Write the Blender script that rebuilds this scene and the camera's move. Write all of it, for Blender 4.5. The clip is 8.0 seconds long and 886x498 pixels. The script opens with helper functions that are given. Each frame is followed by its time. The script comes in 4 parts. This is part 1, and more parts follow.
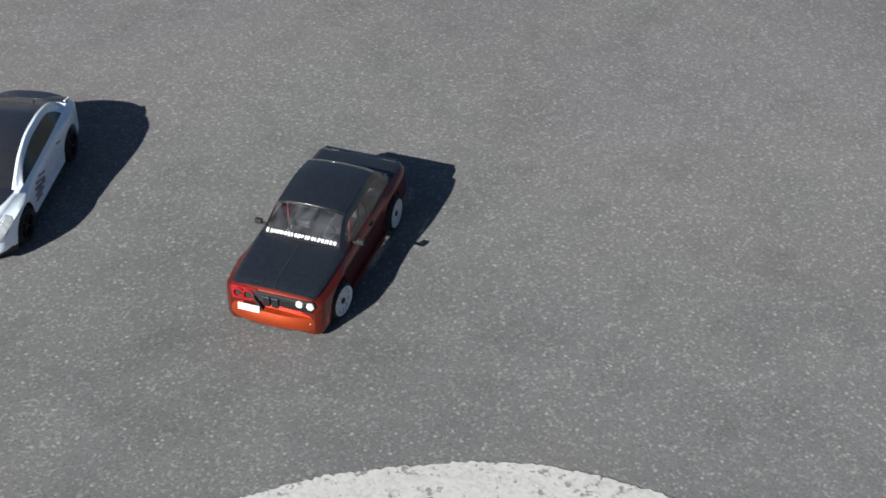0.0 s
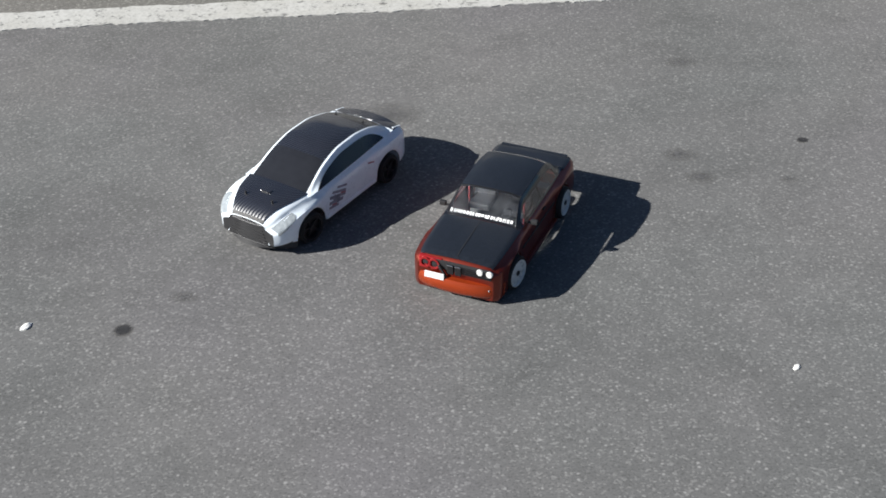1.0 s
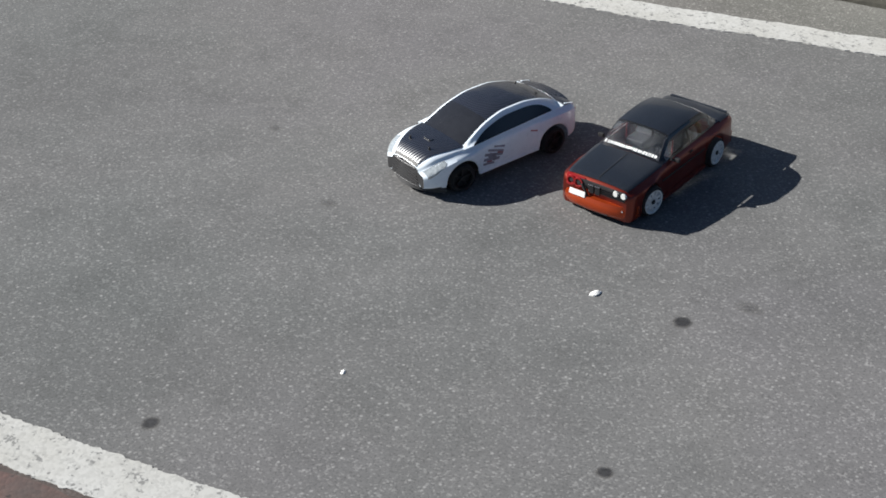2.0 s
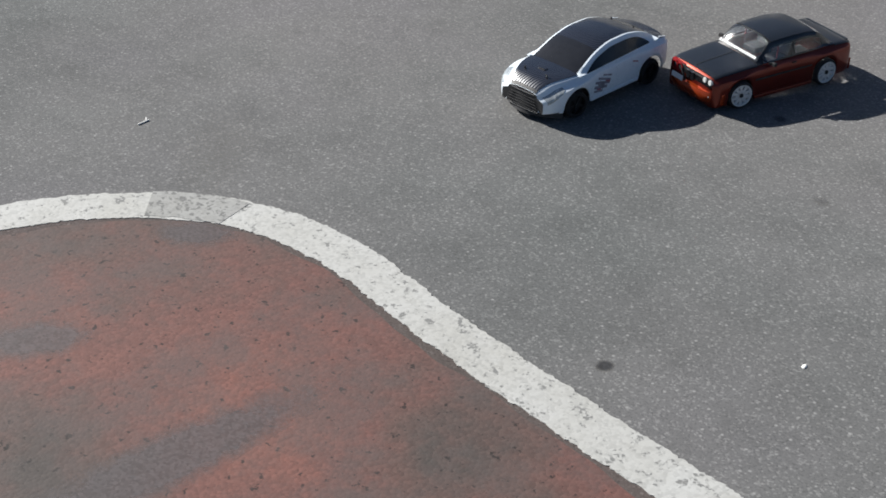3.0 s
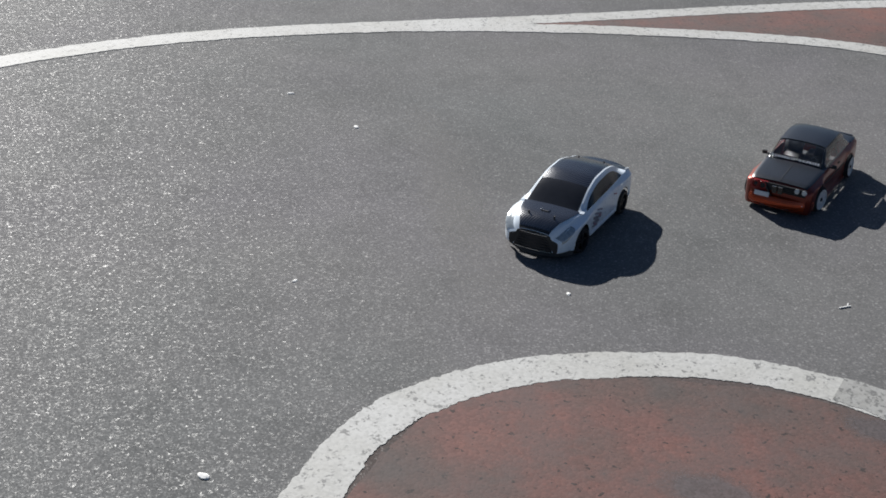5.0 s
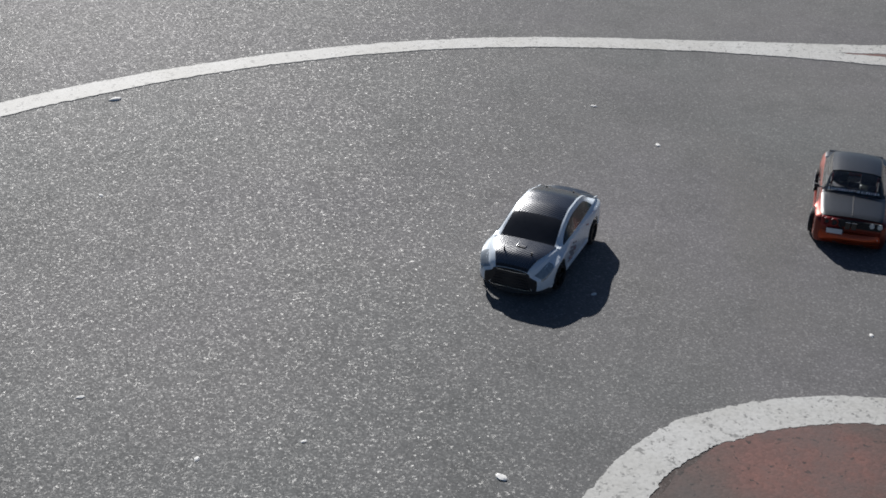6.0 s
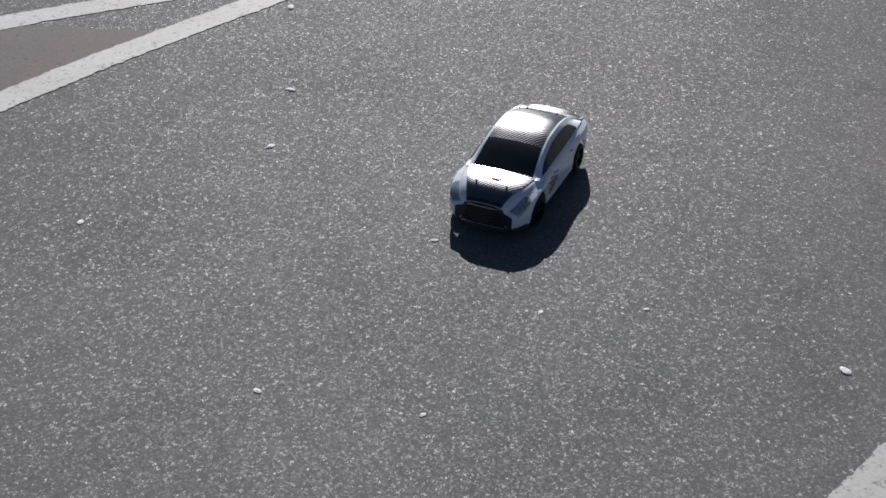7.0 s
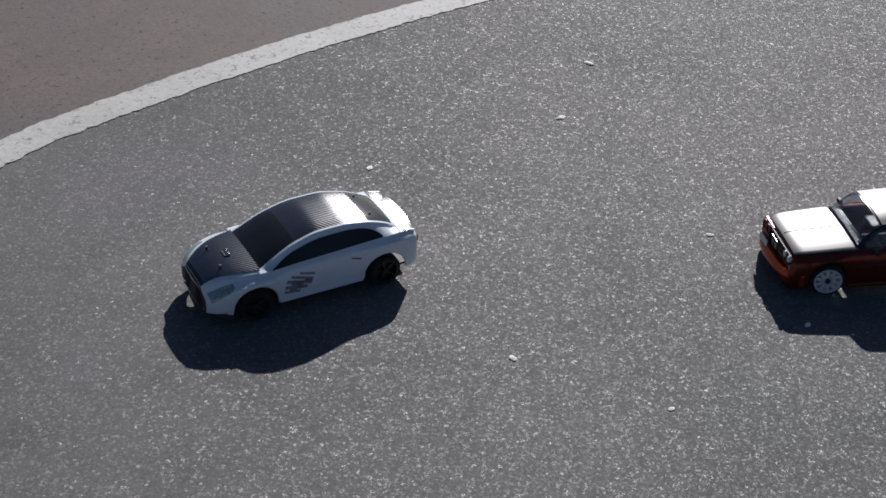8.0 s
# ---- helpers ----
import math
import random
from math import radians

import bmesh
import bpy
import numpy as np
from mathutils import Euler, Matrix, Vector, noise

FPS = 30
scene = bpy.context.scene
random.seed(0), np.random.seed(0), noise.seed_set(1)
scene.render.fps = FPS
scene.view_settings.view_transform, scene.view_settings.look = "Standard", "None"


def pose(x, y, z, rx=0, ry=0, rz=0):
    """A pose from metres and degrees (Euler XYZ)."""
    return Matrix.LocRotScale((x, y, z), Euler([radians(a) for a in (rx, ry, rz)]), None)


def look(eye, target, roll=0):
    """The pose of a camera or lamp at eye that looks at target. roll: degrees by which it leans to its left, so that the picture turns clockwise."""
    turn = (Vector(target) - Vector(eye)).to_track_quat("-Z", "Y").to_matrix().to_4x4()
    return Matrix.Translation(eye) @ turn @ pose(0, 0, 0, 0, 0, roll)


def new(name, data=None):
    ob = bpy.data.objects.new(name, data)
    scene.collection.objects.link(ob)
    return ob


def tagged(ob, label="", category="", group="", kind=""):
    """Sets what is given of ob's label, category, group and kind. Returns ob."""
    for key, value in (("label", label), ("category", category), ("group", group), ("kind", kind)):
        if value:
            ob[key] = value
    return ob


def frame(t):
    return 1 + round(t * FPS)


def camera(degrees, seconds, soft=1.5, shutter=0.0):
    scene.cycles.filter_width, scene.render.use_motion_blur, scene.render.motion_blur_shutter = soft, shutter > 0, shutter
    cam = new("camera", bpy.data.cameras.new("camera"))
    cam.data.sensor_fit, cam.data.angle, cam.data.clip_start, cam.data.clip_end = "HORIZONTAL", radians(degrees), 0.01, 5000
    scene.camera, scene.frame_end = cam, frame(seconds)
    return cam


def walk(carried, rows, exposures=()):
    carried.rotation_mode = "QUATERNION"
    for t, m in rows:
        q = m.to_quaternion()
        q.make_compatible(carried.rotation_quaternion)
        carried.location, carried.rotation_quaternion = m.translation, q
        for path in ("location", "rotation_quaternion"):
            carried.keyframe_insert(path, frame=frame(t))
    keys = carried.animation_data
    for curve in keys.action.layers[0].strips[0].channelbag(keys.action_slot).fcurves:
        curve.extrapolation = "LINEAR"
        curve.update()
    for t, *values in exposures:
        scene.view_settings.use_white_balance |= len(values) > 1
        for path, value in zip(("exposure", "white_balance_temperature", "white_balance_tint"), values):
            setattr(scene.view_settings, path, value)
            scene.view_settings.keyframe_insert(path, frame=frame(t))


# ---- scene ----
cam = camera(34.72, 8.0, soft=1.7, shutter=0.04)
CAMERA_PATH = [
    (0, look((0.546, 0.119, 1.532), (1.418, 1.443, 0.314), 0.89)),
    (0.1, look((0.541, 0.135, 1.551), (1.335, 1.514, 0.340), 1.57)),
    (0.2, look((0.534, 0.154, 1.570), (1.260, 1.579, 0.370), 1.22)),
    (0.3, look((0.510, 0.178, 1.591), (1.124, 1.683, 0.426), 0.28)),
    (0.4, look((0.490, 0.189, 1.593), (1.033, 1.744, 0.459), -0.29)),
    (0.5, look((0.447, 0.168, 1.545), (0.885, 1.794, 0.465), -0.25)),
    (0.8, look((0.380, 0.137, 1.566), (0.523, 1.805, 0.471), -1.10)),
    (1, look((0.376, 0.154, 1.549), (0.310, 1.801, 0.417), -1.31)),
    (1.2, look((0.396, 0.158, 1.564), (0.162, 1.777, 0.413), -1.50)),
    (1.5, look((0.381, 0.156, 1.555), (-0.142, 1.716, 0.419), -0.74)),
    (1.7, look((0.398, 0.145, 1.554), (-0.269, 1.665, 0.438), -1.05)),
    (2.8, look((0.371, 0.025, 1.449), (-0.856, 1.213, 0.408), 1.21)),
    (3, look((0.364, 0.020, 1.462), (-0.944, 1.086, 0.389), 1.00)),
    (3.5, look((0.348, 0.000, 1.503), (-1.144, 0.843, 0.472), 1.47)),
    (4, look((0.342, -0.069, 1.499), (-1.299, 0.660, 0.618), 1.68)),
    (4.5, look((0.329, -0.120, 1.502), (-1.382, 0.406, 0.609), 1.48)),
    (5, look((0.318, -0.173, 1.502), (-1.435, 0.187, 0.608), 2.06)),
    (5.2, look((0.318, -0.186, 1.505), (-1.446, 0.108, 0.608), 2.13)),
    (6.3, look((0.356, -0.341, 1.545), (-1.422, -0.462, 0.638), 2.15)),
    (6.5, look((0.368, -0.353, 1.522), (-1.392, -0.572, 0.597), 1.77)),
    (7, look((0.373, -0.366, 1.507), (-1.273, -0.779, 0.450), 1.77)),
    (7.5, look((0.368, -0.376, 1.532), (-1.204, -0.935, 0.429), 2.74)),
    (8, look((0.379, -0.363, 1.549), (-1.097, -1.119, 0.431), 3.03)),
]
walk(cam, CAMERA_PATH, [(0.0, 0.76, 6300, 8), (1.7, 0.80, 6300, 8), (2.8, 0.76, 6320, 8), (4.0, 0.60, 6270, 9), (5.2, 0.40, 6240, 9),
                        (6.5, 0.09, 6200, 11), (7.5, 0.01, 6160, 13), (8.0, 0.02, 6160, 13)])

# ---- light ----
SHADOW_AZ, SUN_EL = 15.5, 29.9           # degrees: where shadows point on the ground, and the sun's height
world = bpy.data.worlds.new("sky")
scene.world = world
world.use_nodes = True
wn = world.node_tree.nodes
sky = wn.new("ShaderNodeTexSky")
sky.sky_type, sky.sun_disc = "NISHITA", False
sky.ozone_density = 5.0
sky.sun_elevation = radians(SUN_EL)
sky.sun_rotation = radians(90 - (SHADOW_AZ + 180))
world.node_tree.links.new(sky.outputs[0], wn["Background"].inputs[0])
wn["Background"].inputs[1].default_value = 0.032
sun = new("sun", bpy.data.lights.new("sun", "SUN"))
sun.data.energy, sun.data.angle, sun.data.color = 5.0, radians(0.55), (1.0, 0.948, 0.885)
sd = Vector((math.cos(radians(SHADOW_AZ)) * math.cos(radians(SUN_EL)),
             math.sin(radians(SHADOW_AZ)) * math.cos(radians(SUN_EL)), -math.sin(radians(SUN_EL))))
sun.matrix_world = look((-8 * sd.x, -8 * sd.y, -8 * sd.z), (0, 0, 0))


# ---- materials ----
def material(name, rough=0.5, metal=0.0, coat=0.0):
    m = bpy.data.materials.new(name)
    m.use_nodes = True
    b = m.node_tree.nodes["Principled BSDF"]
    b.inputs["Roughness"].default_value, b.inputs["Metallic"].default_value = rough, metal
    b.inputs["Coat Weight"].default_value, b.inputs["Coat Roughness"].default_value = coat, 0.06
    return m, m.node_tree.nodes, m.node_tree.links, b


def ramp(nodes, links, src, stops):
    r = nodes.new("ShaderNodeValToRGB")
    el = r.color_ramp.elements
    while len(el) < len(stops):
        el.new(0.5)
    for e, (p, c) in zip(el, stops):
        e.position, e.color = p, (*c, 1) if len(c) == 3 else c
    links.new(src, r.inputs[0])
    return r.outputs[0]


def noise_tex(nodes, links, co, scale, detail=4.0, rough=0.6):
    n = nodes.new("ShaderNodeTexNoise")
    n.inputs["Scale"].default_value, n.inputs["Detail"].default_value, n.inputs["Roughness"].default_value = scale, detail, rough
    links.new(co, n.inputs["Vector"])
    return n.outputs["Fac"]


def mixed(nodes, links, fac, a, b, blend="MIX"):
    m = nodes.new("ShaderNodeMix")
    m.data_type, m.blend_type = "RGBA", blend
    for sock, v in ((m.inputs[0], fac), (m.inputs[6], a), (m.inputs[7], b)):
        if hasattr(v, "is_linked"):
            links.new(v, sock)
        else:
            sock.default_value = v if not isinstance(v, tuple) else (*v, 1)
    return m.outputs[2]


def bump(nodes, links, b, height, strength, distance=0.002):
    n = nodes.new("ShaderNodeBump")
    n.inputs["Strength"].default_value, n.inputs["Distance"].default_value = strength, distance
    links.new(height, n.inputs["Height"])
    links.new(n.outputs[0], b.inputs["Normal"])


def world_co(nodes):
    return nodes.new("ShaderNodeNewGeometry").outputs["Position"]


def stones(nodes, links, co, scale):
    """Cells of crushed stone: a random colour a cell, and the distance to its middle."""
    v = nodes.new("ShaderNodeTexVoronoi")
    v.inputs["Scale"].default_value = scale
    links.new(co, v.inputs["Vector"])
    s = nodes.new("ShaderNodeSeparateColor")
    links.new(v.outputs["Color"], s.inputs[0])
    return s.outputs[0], s.outputs[1], v.outputs["Distance"]


def asphalt(name, base, light, warm=(1, 1, 1)):
    m, n, l, b = material(name, 0.9)
    b.inputs["Specular IOR Level"].default_value = 0.1
    b.inputs["Coat Roughness"].default_value = 0.40
    co = world_co(n)
    cell, cell2, dist = stones(n, l, co, 240)
    fine, _, fdist = stones(n, l, co, 520)
    grain = ramp(n, l, cell, [(0.0, tuple(c * 0.90 for c in base)), (0.40, tuple(c * 0.97 for c in base)), (0.80, tuple(c * 1.03 for c in base)), (0.96, light)])
    small = ramp(n, l, fine, [(0.0, (0.96,) * 3), (0.6, (1.0,) * 3), (1.0, (1.03,) * 3)])
    col = mixed(n, l, 1.0, grain, small, "MULTIPLY")
    big = ramp(n, l, noise_tex(n, l, co, 0.9, 5), [(0.32, (0.82, 0.83, 0.83)), (0.5, (1.0, 1.0, 1.0)), (0.70, (1.1, 1.09, 1.08))])
    col = mixed(n, l, 1.0, col, big, "MULTIPLY")
    tint = ramp(n, l, noise_tex(n, l, co, 0.8, 3), [(0.34, (0.975, 1.003, 0.998)), (0.5, (1.0, 1.0, 1.0)), (0.66, (1.006, 0.986, 1.022))])
    col = mixed(n, l, 1.0, col, tint, "MULTIPLY")
    blot = ramp(n, l, noise_tex(n, l, co, 6.5, 6, 0.7), [(0.25, (0.82,) * 3), (0.5, (1.0,) * 3), (0.8, (1.08,) * 3)])
    col = mixed(n, l, 1.0, col, blot, "MULTIPLY")
    gaps = ramp(n, l, noise_tex(n, l, co, 210, 2, 0.5), [(0.36, (0.76,) * 3), (0.44, (1.0,) * 3)])
    col = mixed(n, l, 1.0, col, gaps, "MULTIPLY")
    # scattered larger pale chips
    odd, _, mid = stones(n, l, co, 105)
    chosen = ramp(n, l, odd, [(0.90, (0,) * 3), (0.92, (1,) * 3)])
    core = ramp(n, l, mid, [(0.22, (0.75,) * 3), (0.36, (0,) * 3)])
    col = mixed(n, l, mixed(n, l, 1.0, chosen, core, "MULTIPLY"), col, tuple(c * 1.35 for c in light))
    col = mixed(n, l, 1.0, col, warm, "MULTIPLY")
    l.new(col, b.inputs["Base Color"])
    h = n.new("ShaderNodeMath")
    h.operation = "MULTIPLY_ADD"
    l.new(dist, h.inputs[0])
    h.inputs[1].default_value = -1.8
    l.new(cell2, h.inputs[2])
    tilt = n.new("ShaderNodeMath")
    tilt.operation = "MULTIPLY_ADD"
    l.new(noise_tex(n, l, co, 260, 2, 0.5), tilt.inputs[0])
    tilt.inputs[1].default_value = 2.0
    l.new(h.outputs[0], tilt.inputs[2])
    bump(n, l, b, tilt.outputs[0], 0.05, 0.0015)
    # each chip of stone has a polished face of its own tilt
    jog = n.new("ShaderNodeTexNoise")
    jog.inputs["Scale"].default_value, jog.inputs["Detail"].default_value = 260, 1.0
    l.new(co, jog.inputs["Vector"])
    bent = n.new("ShaderNodeVectorMath")
    bent.operation = "MULTIPLY_ADD"
    l.new(jog.outputs["Color"], bent.inputs[0])
    bent.inputs[1].default_value = (0.009, 0.009, 0.0)
    l.new(co, bent.inputs[2])
    v = n.new("ShaderNodeTexVoronoi")
    v.inputs["Scale"].default_value = 215
    l.new(bent.outputs[0], v.inputs["Vector"])
    face = n.new("ShaderNodeVectorMath")
    face.operation = "MULTIPLY_ADD"
    l.new(v.outputs["Color"], face.inputs[0])
    face.inputs[1].default_value, face.inputs[2].default_value = (0.50, 0.50, 0.0), (-0.25, -0.25, 1.0)
    unit = n.new("ShaderNodeVectorMath")
    unit.operation = "NORMALIZE"
    l.new(face.outputs[0], unit.inputs[0])
    l.new(unit.outputs[0], b.inputs["Coat Normal"])
    # some chips are polished, others dull; the tar between them does not shine
    pick = n.new("ShaderNodeSeparateColor")
    l.new(v.outputs["Color"], pick.inputs[0])
    shine = ramp(n, l, pick.outputs[2], [(0.0, (0.05,) * 3), (0.5, (0.20,) * 3), (1.0, (0.35,) * 3)])
    seams = ramp(n, l, noise_tex(n, l, co, 310, 2, 0.6), [(0.465, (0.0,) * 3), (0.535, (1.0,) * 3)])
    l.new(mixed(n, l, 1.0, shine, seams, "MULTIPLY"), b.inputs["Coat Weight"])
    return m


def road_paint(name, col, wear_at, under, rough=0.7, dirt=(0.75, 0.74, 0.70)):
    """Paint on asphalt, rubbed through to the stone in places."""
    m, n, l, b = material(name, rough)
    co = world_co(n)
    cell, cell2, dist = stones(n, l, co, 165)
    a = noise_tex(n, l, co, 34.0, 6, 0.7)
    mix = n.new("ShaderNodeMath")
    mix.operation = "MULTIPLY_ADD"
    l.new(cell, mix.inputs[0])
    mix.inputs[1].default_value = 0.22
    l.new(a, mix.inputs[2])
    worn = ramp(n, l, mix.outputs[0], [(wear_at, (0, 0, 0)), (wear_at + 0.06, (1, 1, 1))])
    dirty = ramp(n, l, noise_tex(n, l, co, 3.2, 6, 0.7), [(0.32, dirt), (0.6, (1, 1, 1))])
    flecks = ramp(n, l, cell2, [(0.0, (0.86,) * 3), (0.5, (1,) * 3), (1.0, (1.06,) * 3)])
    c = mixed(n, l, 1.0, mixed(n, l, 1.0, col, dirty, "MULTIPLY"), flecks, "MULTIPLY")
    l.new(mixed(n, l, worn, c, under), b.inputs["Base Color"])
    bump(n, l, b, dist, 0.12, -0.0010)
    return m


ASPHALT = asphalt("asphalt", (0.163, 0.162, 0.161), (0.24, 0.238, 0.234))
VERGE = asphalt("dusty asphalt", (0.182, 0.178, 0.165), (0.28, 0.275, 0.255))
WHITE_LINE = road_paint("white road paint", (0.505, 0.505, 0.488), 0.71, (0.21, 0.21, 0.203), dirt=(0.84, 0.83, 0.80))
FADED_LINE = road_paint("faded road paint", (0.36, 0.36, 0.35), 0.66, (0.16, 0.16, 0.155))


def red_paint(name, fade=0.0):
    m, n, l, b = material(name, 0.8)
    co = world_co(n)
    cell, cell2, dist = stones(n, l, co, 150)
    fac = noise_tex(n, l, co, 1.9, 6, 0.62)
    col = ramp(n, l, fac, [(0.36, (0.064, 0.052, 0.047)), (0.46, (0.104, 0.060, 0.051)), (0.55, (0.146, 0.064, 0.053)), (0.70, (0.196, 0.078, 0.059))])
    col = mixed(n, l, fade, col, (0.122, 0.109, 0.104))
    grain = ramp(n, l, cell, [(0.0, (0.82,) * 3), (0.6, (1,) * 3), (0.97, (1.14,) * 3)])
    col = mixed(n, l, 1.0, col, grain, "MULTIPLY")
    pits = ramp(n, l, noise_tex(n, l, co, 54, 3, 0.6), [(0.325, (0.20,) * 3), (0.38, (1,) * 3)])
    col = mixed(n, l, 1.0, col, pits, "MULTIPLY")
    grey = ramp(n, l, noise_tex(n, l, co, 5.5, 7, 0.7), [(0.40, (1, 1, 1)), (0.56, (0, 0, 0))])
    half = n.new("ShaderNodeMath")
    half.operation = "MULTIPLY"
    l.new(grey, half.inputs[0])
    half.inputs[1].default_value = 0.50
    col = mixed(n, l, half.outputs[0], col, (0.088, 0.072, 0.069))
    l.new(col, b.inputs["Base Color"])
    bump(n, l, b, dist, 0.22, -0.0013)
    return m


RED_GROUND = red_paint("red brown court paint")
FADED_RED = red_paint("faded red brown court paint", 0.76)
WORN_EDGE = asphalt("worn brown edge", (0.112, 0.093, 0.086), (0.14, 0.12, 0.112))


def plain(name, col, rough=0.5, metal=0.0, coat=0.0, vary=0.12, scale=60.0):
    m, n, l, b = material(name, rough, metal, coat)
    co = n.new("ShaderNodeTexCoord").outputs["Object"]
    lo, hi = tuple(c * (1 - vary) for c in col), tuple(min(1, c * (1 + vary)) for c in col)
    l.new(ramp(n, l, noise_tex(n, l, co, scale, 4), [(0.3, lo), (0.7, hi)]), b.inputs["Base Color"])
    r = n.new("ShaderNodeMapRange")
    r.inputs["To Min"].default_value, r.inputs["To Max"].default_value = rough * 0.8, min(1, rough * 1.25)
    l.new(noise_tex(n, l, co, scale * 2.3, 3), r.inputs["Value"])
    l.new(r.outputs[0], b.inputs["Roughness"])
    return m


def carbon():
    """Black film whose diagonal weave shows in the sun's broad highlight."""
    m, n, l, b = material("carbon weave film")
    n.remove(b)
    co = n.new("ShaderNodeTexCoord").outputs["Object"]
    w = n.new("ShaderNodeTexWave")
    w.wave_type, w.bands_direction, w.wave_profile = "BANDS", "DIAGONAL", "SIN"
    w.inputs["Scale"].default_value, w.inputs["Distortion"].default_value = 86.0, 0.0
    l.new(co, w.inputs["Vector"])
    dark = n.new("ShaderNodeBsdfDiffuse")
    l.new(ramp(n, l, noise_tex(n, l, co, 40), [(0.3, (0.019, 0.019, 0.022)), (0.7, (0.024, 0.024, 0.028))]), dark.inputs["Color"])
    gloss = n.new("ShaderNodeBsdfAnisotropic")
    gloss.distribution = "BECKMANN"
    gloss.inputs["Color"].default_value = (0.97, 0.98, 1.0, 1)
    l.new(ramp(n, l, w.outputs["Fac"], [(0.42, (0.21,) * 3), (0.58, (0.39,) * 3)]), gloss.inputs["Roughness"])
    fr = n.new("ShaderNodeFresnel")
    fr.inputs["IOR"].default_value = 2.45
    mix = n.new("ShaderNodeMixShader")
    l.new(fr.outputs[0], mix.inputs[0])
    l.new(dark.outputs[0], mix.inputs[1])
    l.new(gloss.outputs[0], mix.inputs[2])
    l.new(mix.outputs[0], n["Material Output"].inputs[0])
    return m


CARBON = carbon()
WHITE_BODY = plain("white painted shell", (0.82, 0.90, 0.98), 0.28, coat=0.5, vary=0.03)
BLACK_SHINE = plain("gloss black paint", (0.012, 0.012, 0.014), 0.16, coat=0.6, vary=0.2)
BLACK_PLASTIC = plain("black plastic", (0.024, 0.024, 0.026), 0.55, vary=0.25)
TINTED = plain("dark tinted glazing", (0.020, 0.021, 0.025), 0.16, coat=0.1, vary=0.1)
RED_BODY = plain("copper red metallic paint", (0.185, 0.022, 0.010), 0.32, metal=0.65, coat=0.6, vary=0.10, scale=300)
# the body's copper red for the bumper, with its sunlit orange in the colour
SUNLIT_RED = plain("copper red metallic paint in sunlit orange", (0.46, 0.062, 0.014), 0.24, metal=0.6, coat=0.4, vary=0.06)
HOOD_BLACK = plain("black carbon look film", (0.013, 0.016, 0.022), 0.36, coat=0.35, vary=0.35, scale=220)
HOOD_BLACK.node_tree.nodes["Principled BSDF"].inputs["Specular IOR Level"].default_value = 0.6
RUBBER = plain("tyre rubber", (0.020, 0.020, 0.021), 0.85, vary=0.3)
RIM_WHITE = plain("white rim plastic", (0.72, 0.72, 0.72), 0.35, vary=0.04)
RIM_BLACK = plain("black rim plastic", (0.018, 0.018, 0.019), 0.4, vary=0.2)
LAMP_WHITE = plain("pale lamp plastic", (0.75, 0.76, 0.74), 0.18, coat=0.6, vary=0.05)
LAMP_GREY = plain("clear grey lamp lens", (0.44, 0.48, 0.50), 0.12, metal=0.3, coat=0.6, vary=0.2, scale=140)
CHROME = plain("chrome", (0.75, 0.75, 0.76), 0.12, metal=1.0, vary=0.04)
STICKER = plain("white sticker vinyl", (0.82, 0.82, 0.82), 0.4, vary=0.03)
DECAL_DARK = plain("dark decal print", (0.28, 0.28, 0.34), 0.35, vary=0.3)
DECAL_RED = plain("red decal print", (0.36, 0.14, 0.17), 0.35, vary=0.2)
RED_PART = plain("red chassis plastic", (0.27, 0.012, 0.014), 0.35, vary=0.15)
CABIN_GREY = plain("grey cockpit plastic", (0.018, 0.018, 0.021), 0.6, vary=0.25)
CAGE_RED = plain("dull red tube paint", (0.13, 0.012, 0.014), 0.5, vary=0.15)
TAIL_RED = plain("red tail lamp", (0.35, 0.01, 0.01), 0.15, coat=0.6, vary=0.1)


def clear_glass():
    m, n, l, b = material("hazy clear polycarbonate", 0.05)
    b.inputs["Base Color"].default_value, b.inputs["IOR"].default_value = (0.80, 0.83, 0.86, 1), 1.5
    co = n.new("ShaderNodeTexCoord").outputs["Object"]
    l.new(ramp(n, l, noise_tex(n, l, co, 38, 3), [(0.35, (0.975,) * 3), (0.65, (1.0,) * 3)]), b.inputs["Transmission Weight"])
    return m


GLASS = clear_glass()


# ---- mesh helpers ----
def part(name, bm, mat, parent=None, label="", smooth=False):
    me = bpy.data.meshes.new(name)
    bmesh.ops.recalc_face_normals(bm, faces=bm.faces)
    bm.to_mesh(me)
    bm.free()
    me.materials.append(mat)
    if smooth:
        for p in me.polygons:
            p.use_smooth = True
        me.set_sharp_from_angle(angle=radians(38))
    ob = new(name, me)
    if parent is not None:
        ob.parent = parent
    if label:
        ob["label"] = label
    return ob


def thing(name, label, category, group="", kind=""):
    return tagged(new(name), label, category, group, kind)


def box(bm, c, s, rot=None):
    m = Matrix.Translation(c) @ (rot or Matrix()) @ Matrix.Diagonal((*s, 1))
    vs = bmesh.ops.create_cube(bm, size=1.0, matrix=m)["verts"]
    es = list({e for v in vs for e in v.link_edges})
    bmesh.ops.bevel(bm, geom=es, offset=min(s) * 0.22, segments=2, affect="EDGES", profile=0.6)
    return bm


def cyl(bm, c, r, h, axis="Z", seg=24, r2=None):
    rot = {"Z": Matrix(), "X": Matrix.Rotation(radians(90), 4, "Y"), "Y": Matrix.Rotation(radians(90), 4, "X")}[axis]
    vs = bmesh.ops.create_cone(bm, cap_ends=True, segments=seg, radius1=r, radius2=r if r2 is None else r2, depth=h,
                               matrix=Matrix.Translation(c) @ rot)["verts"]
    return vs


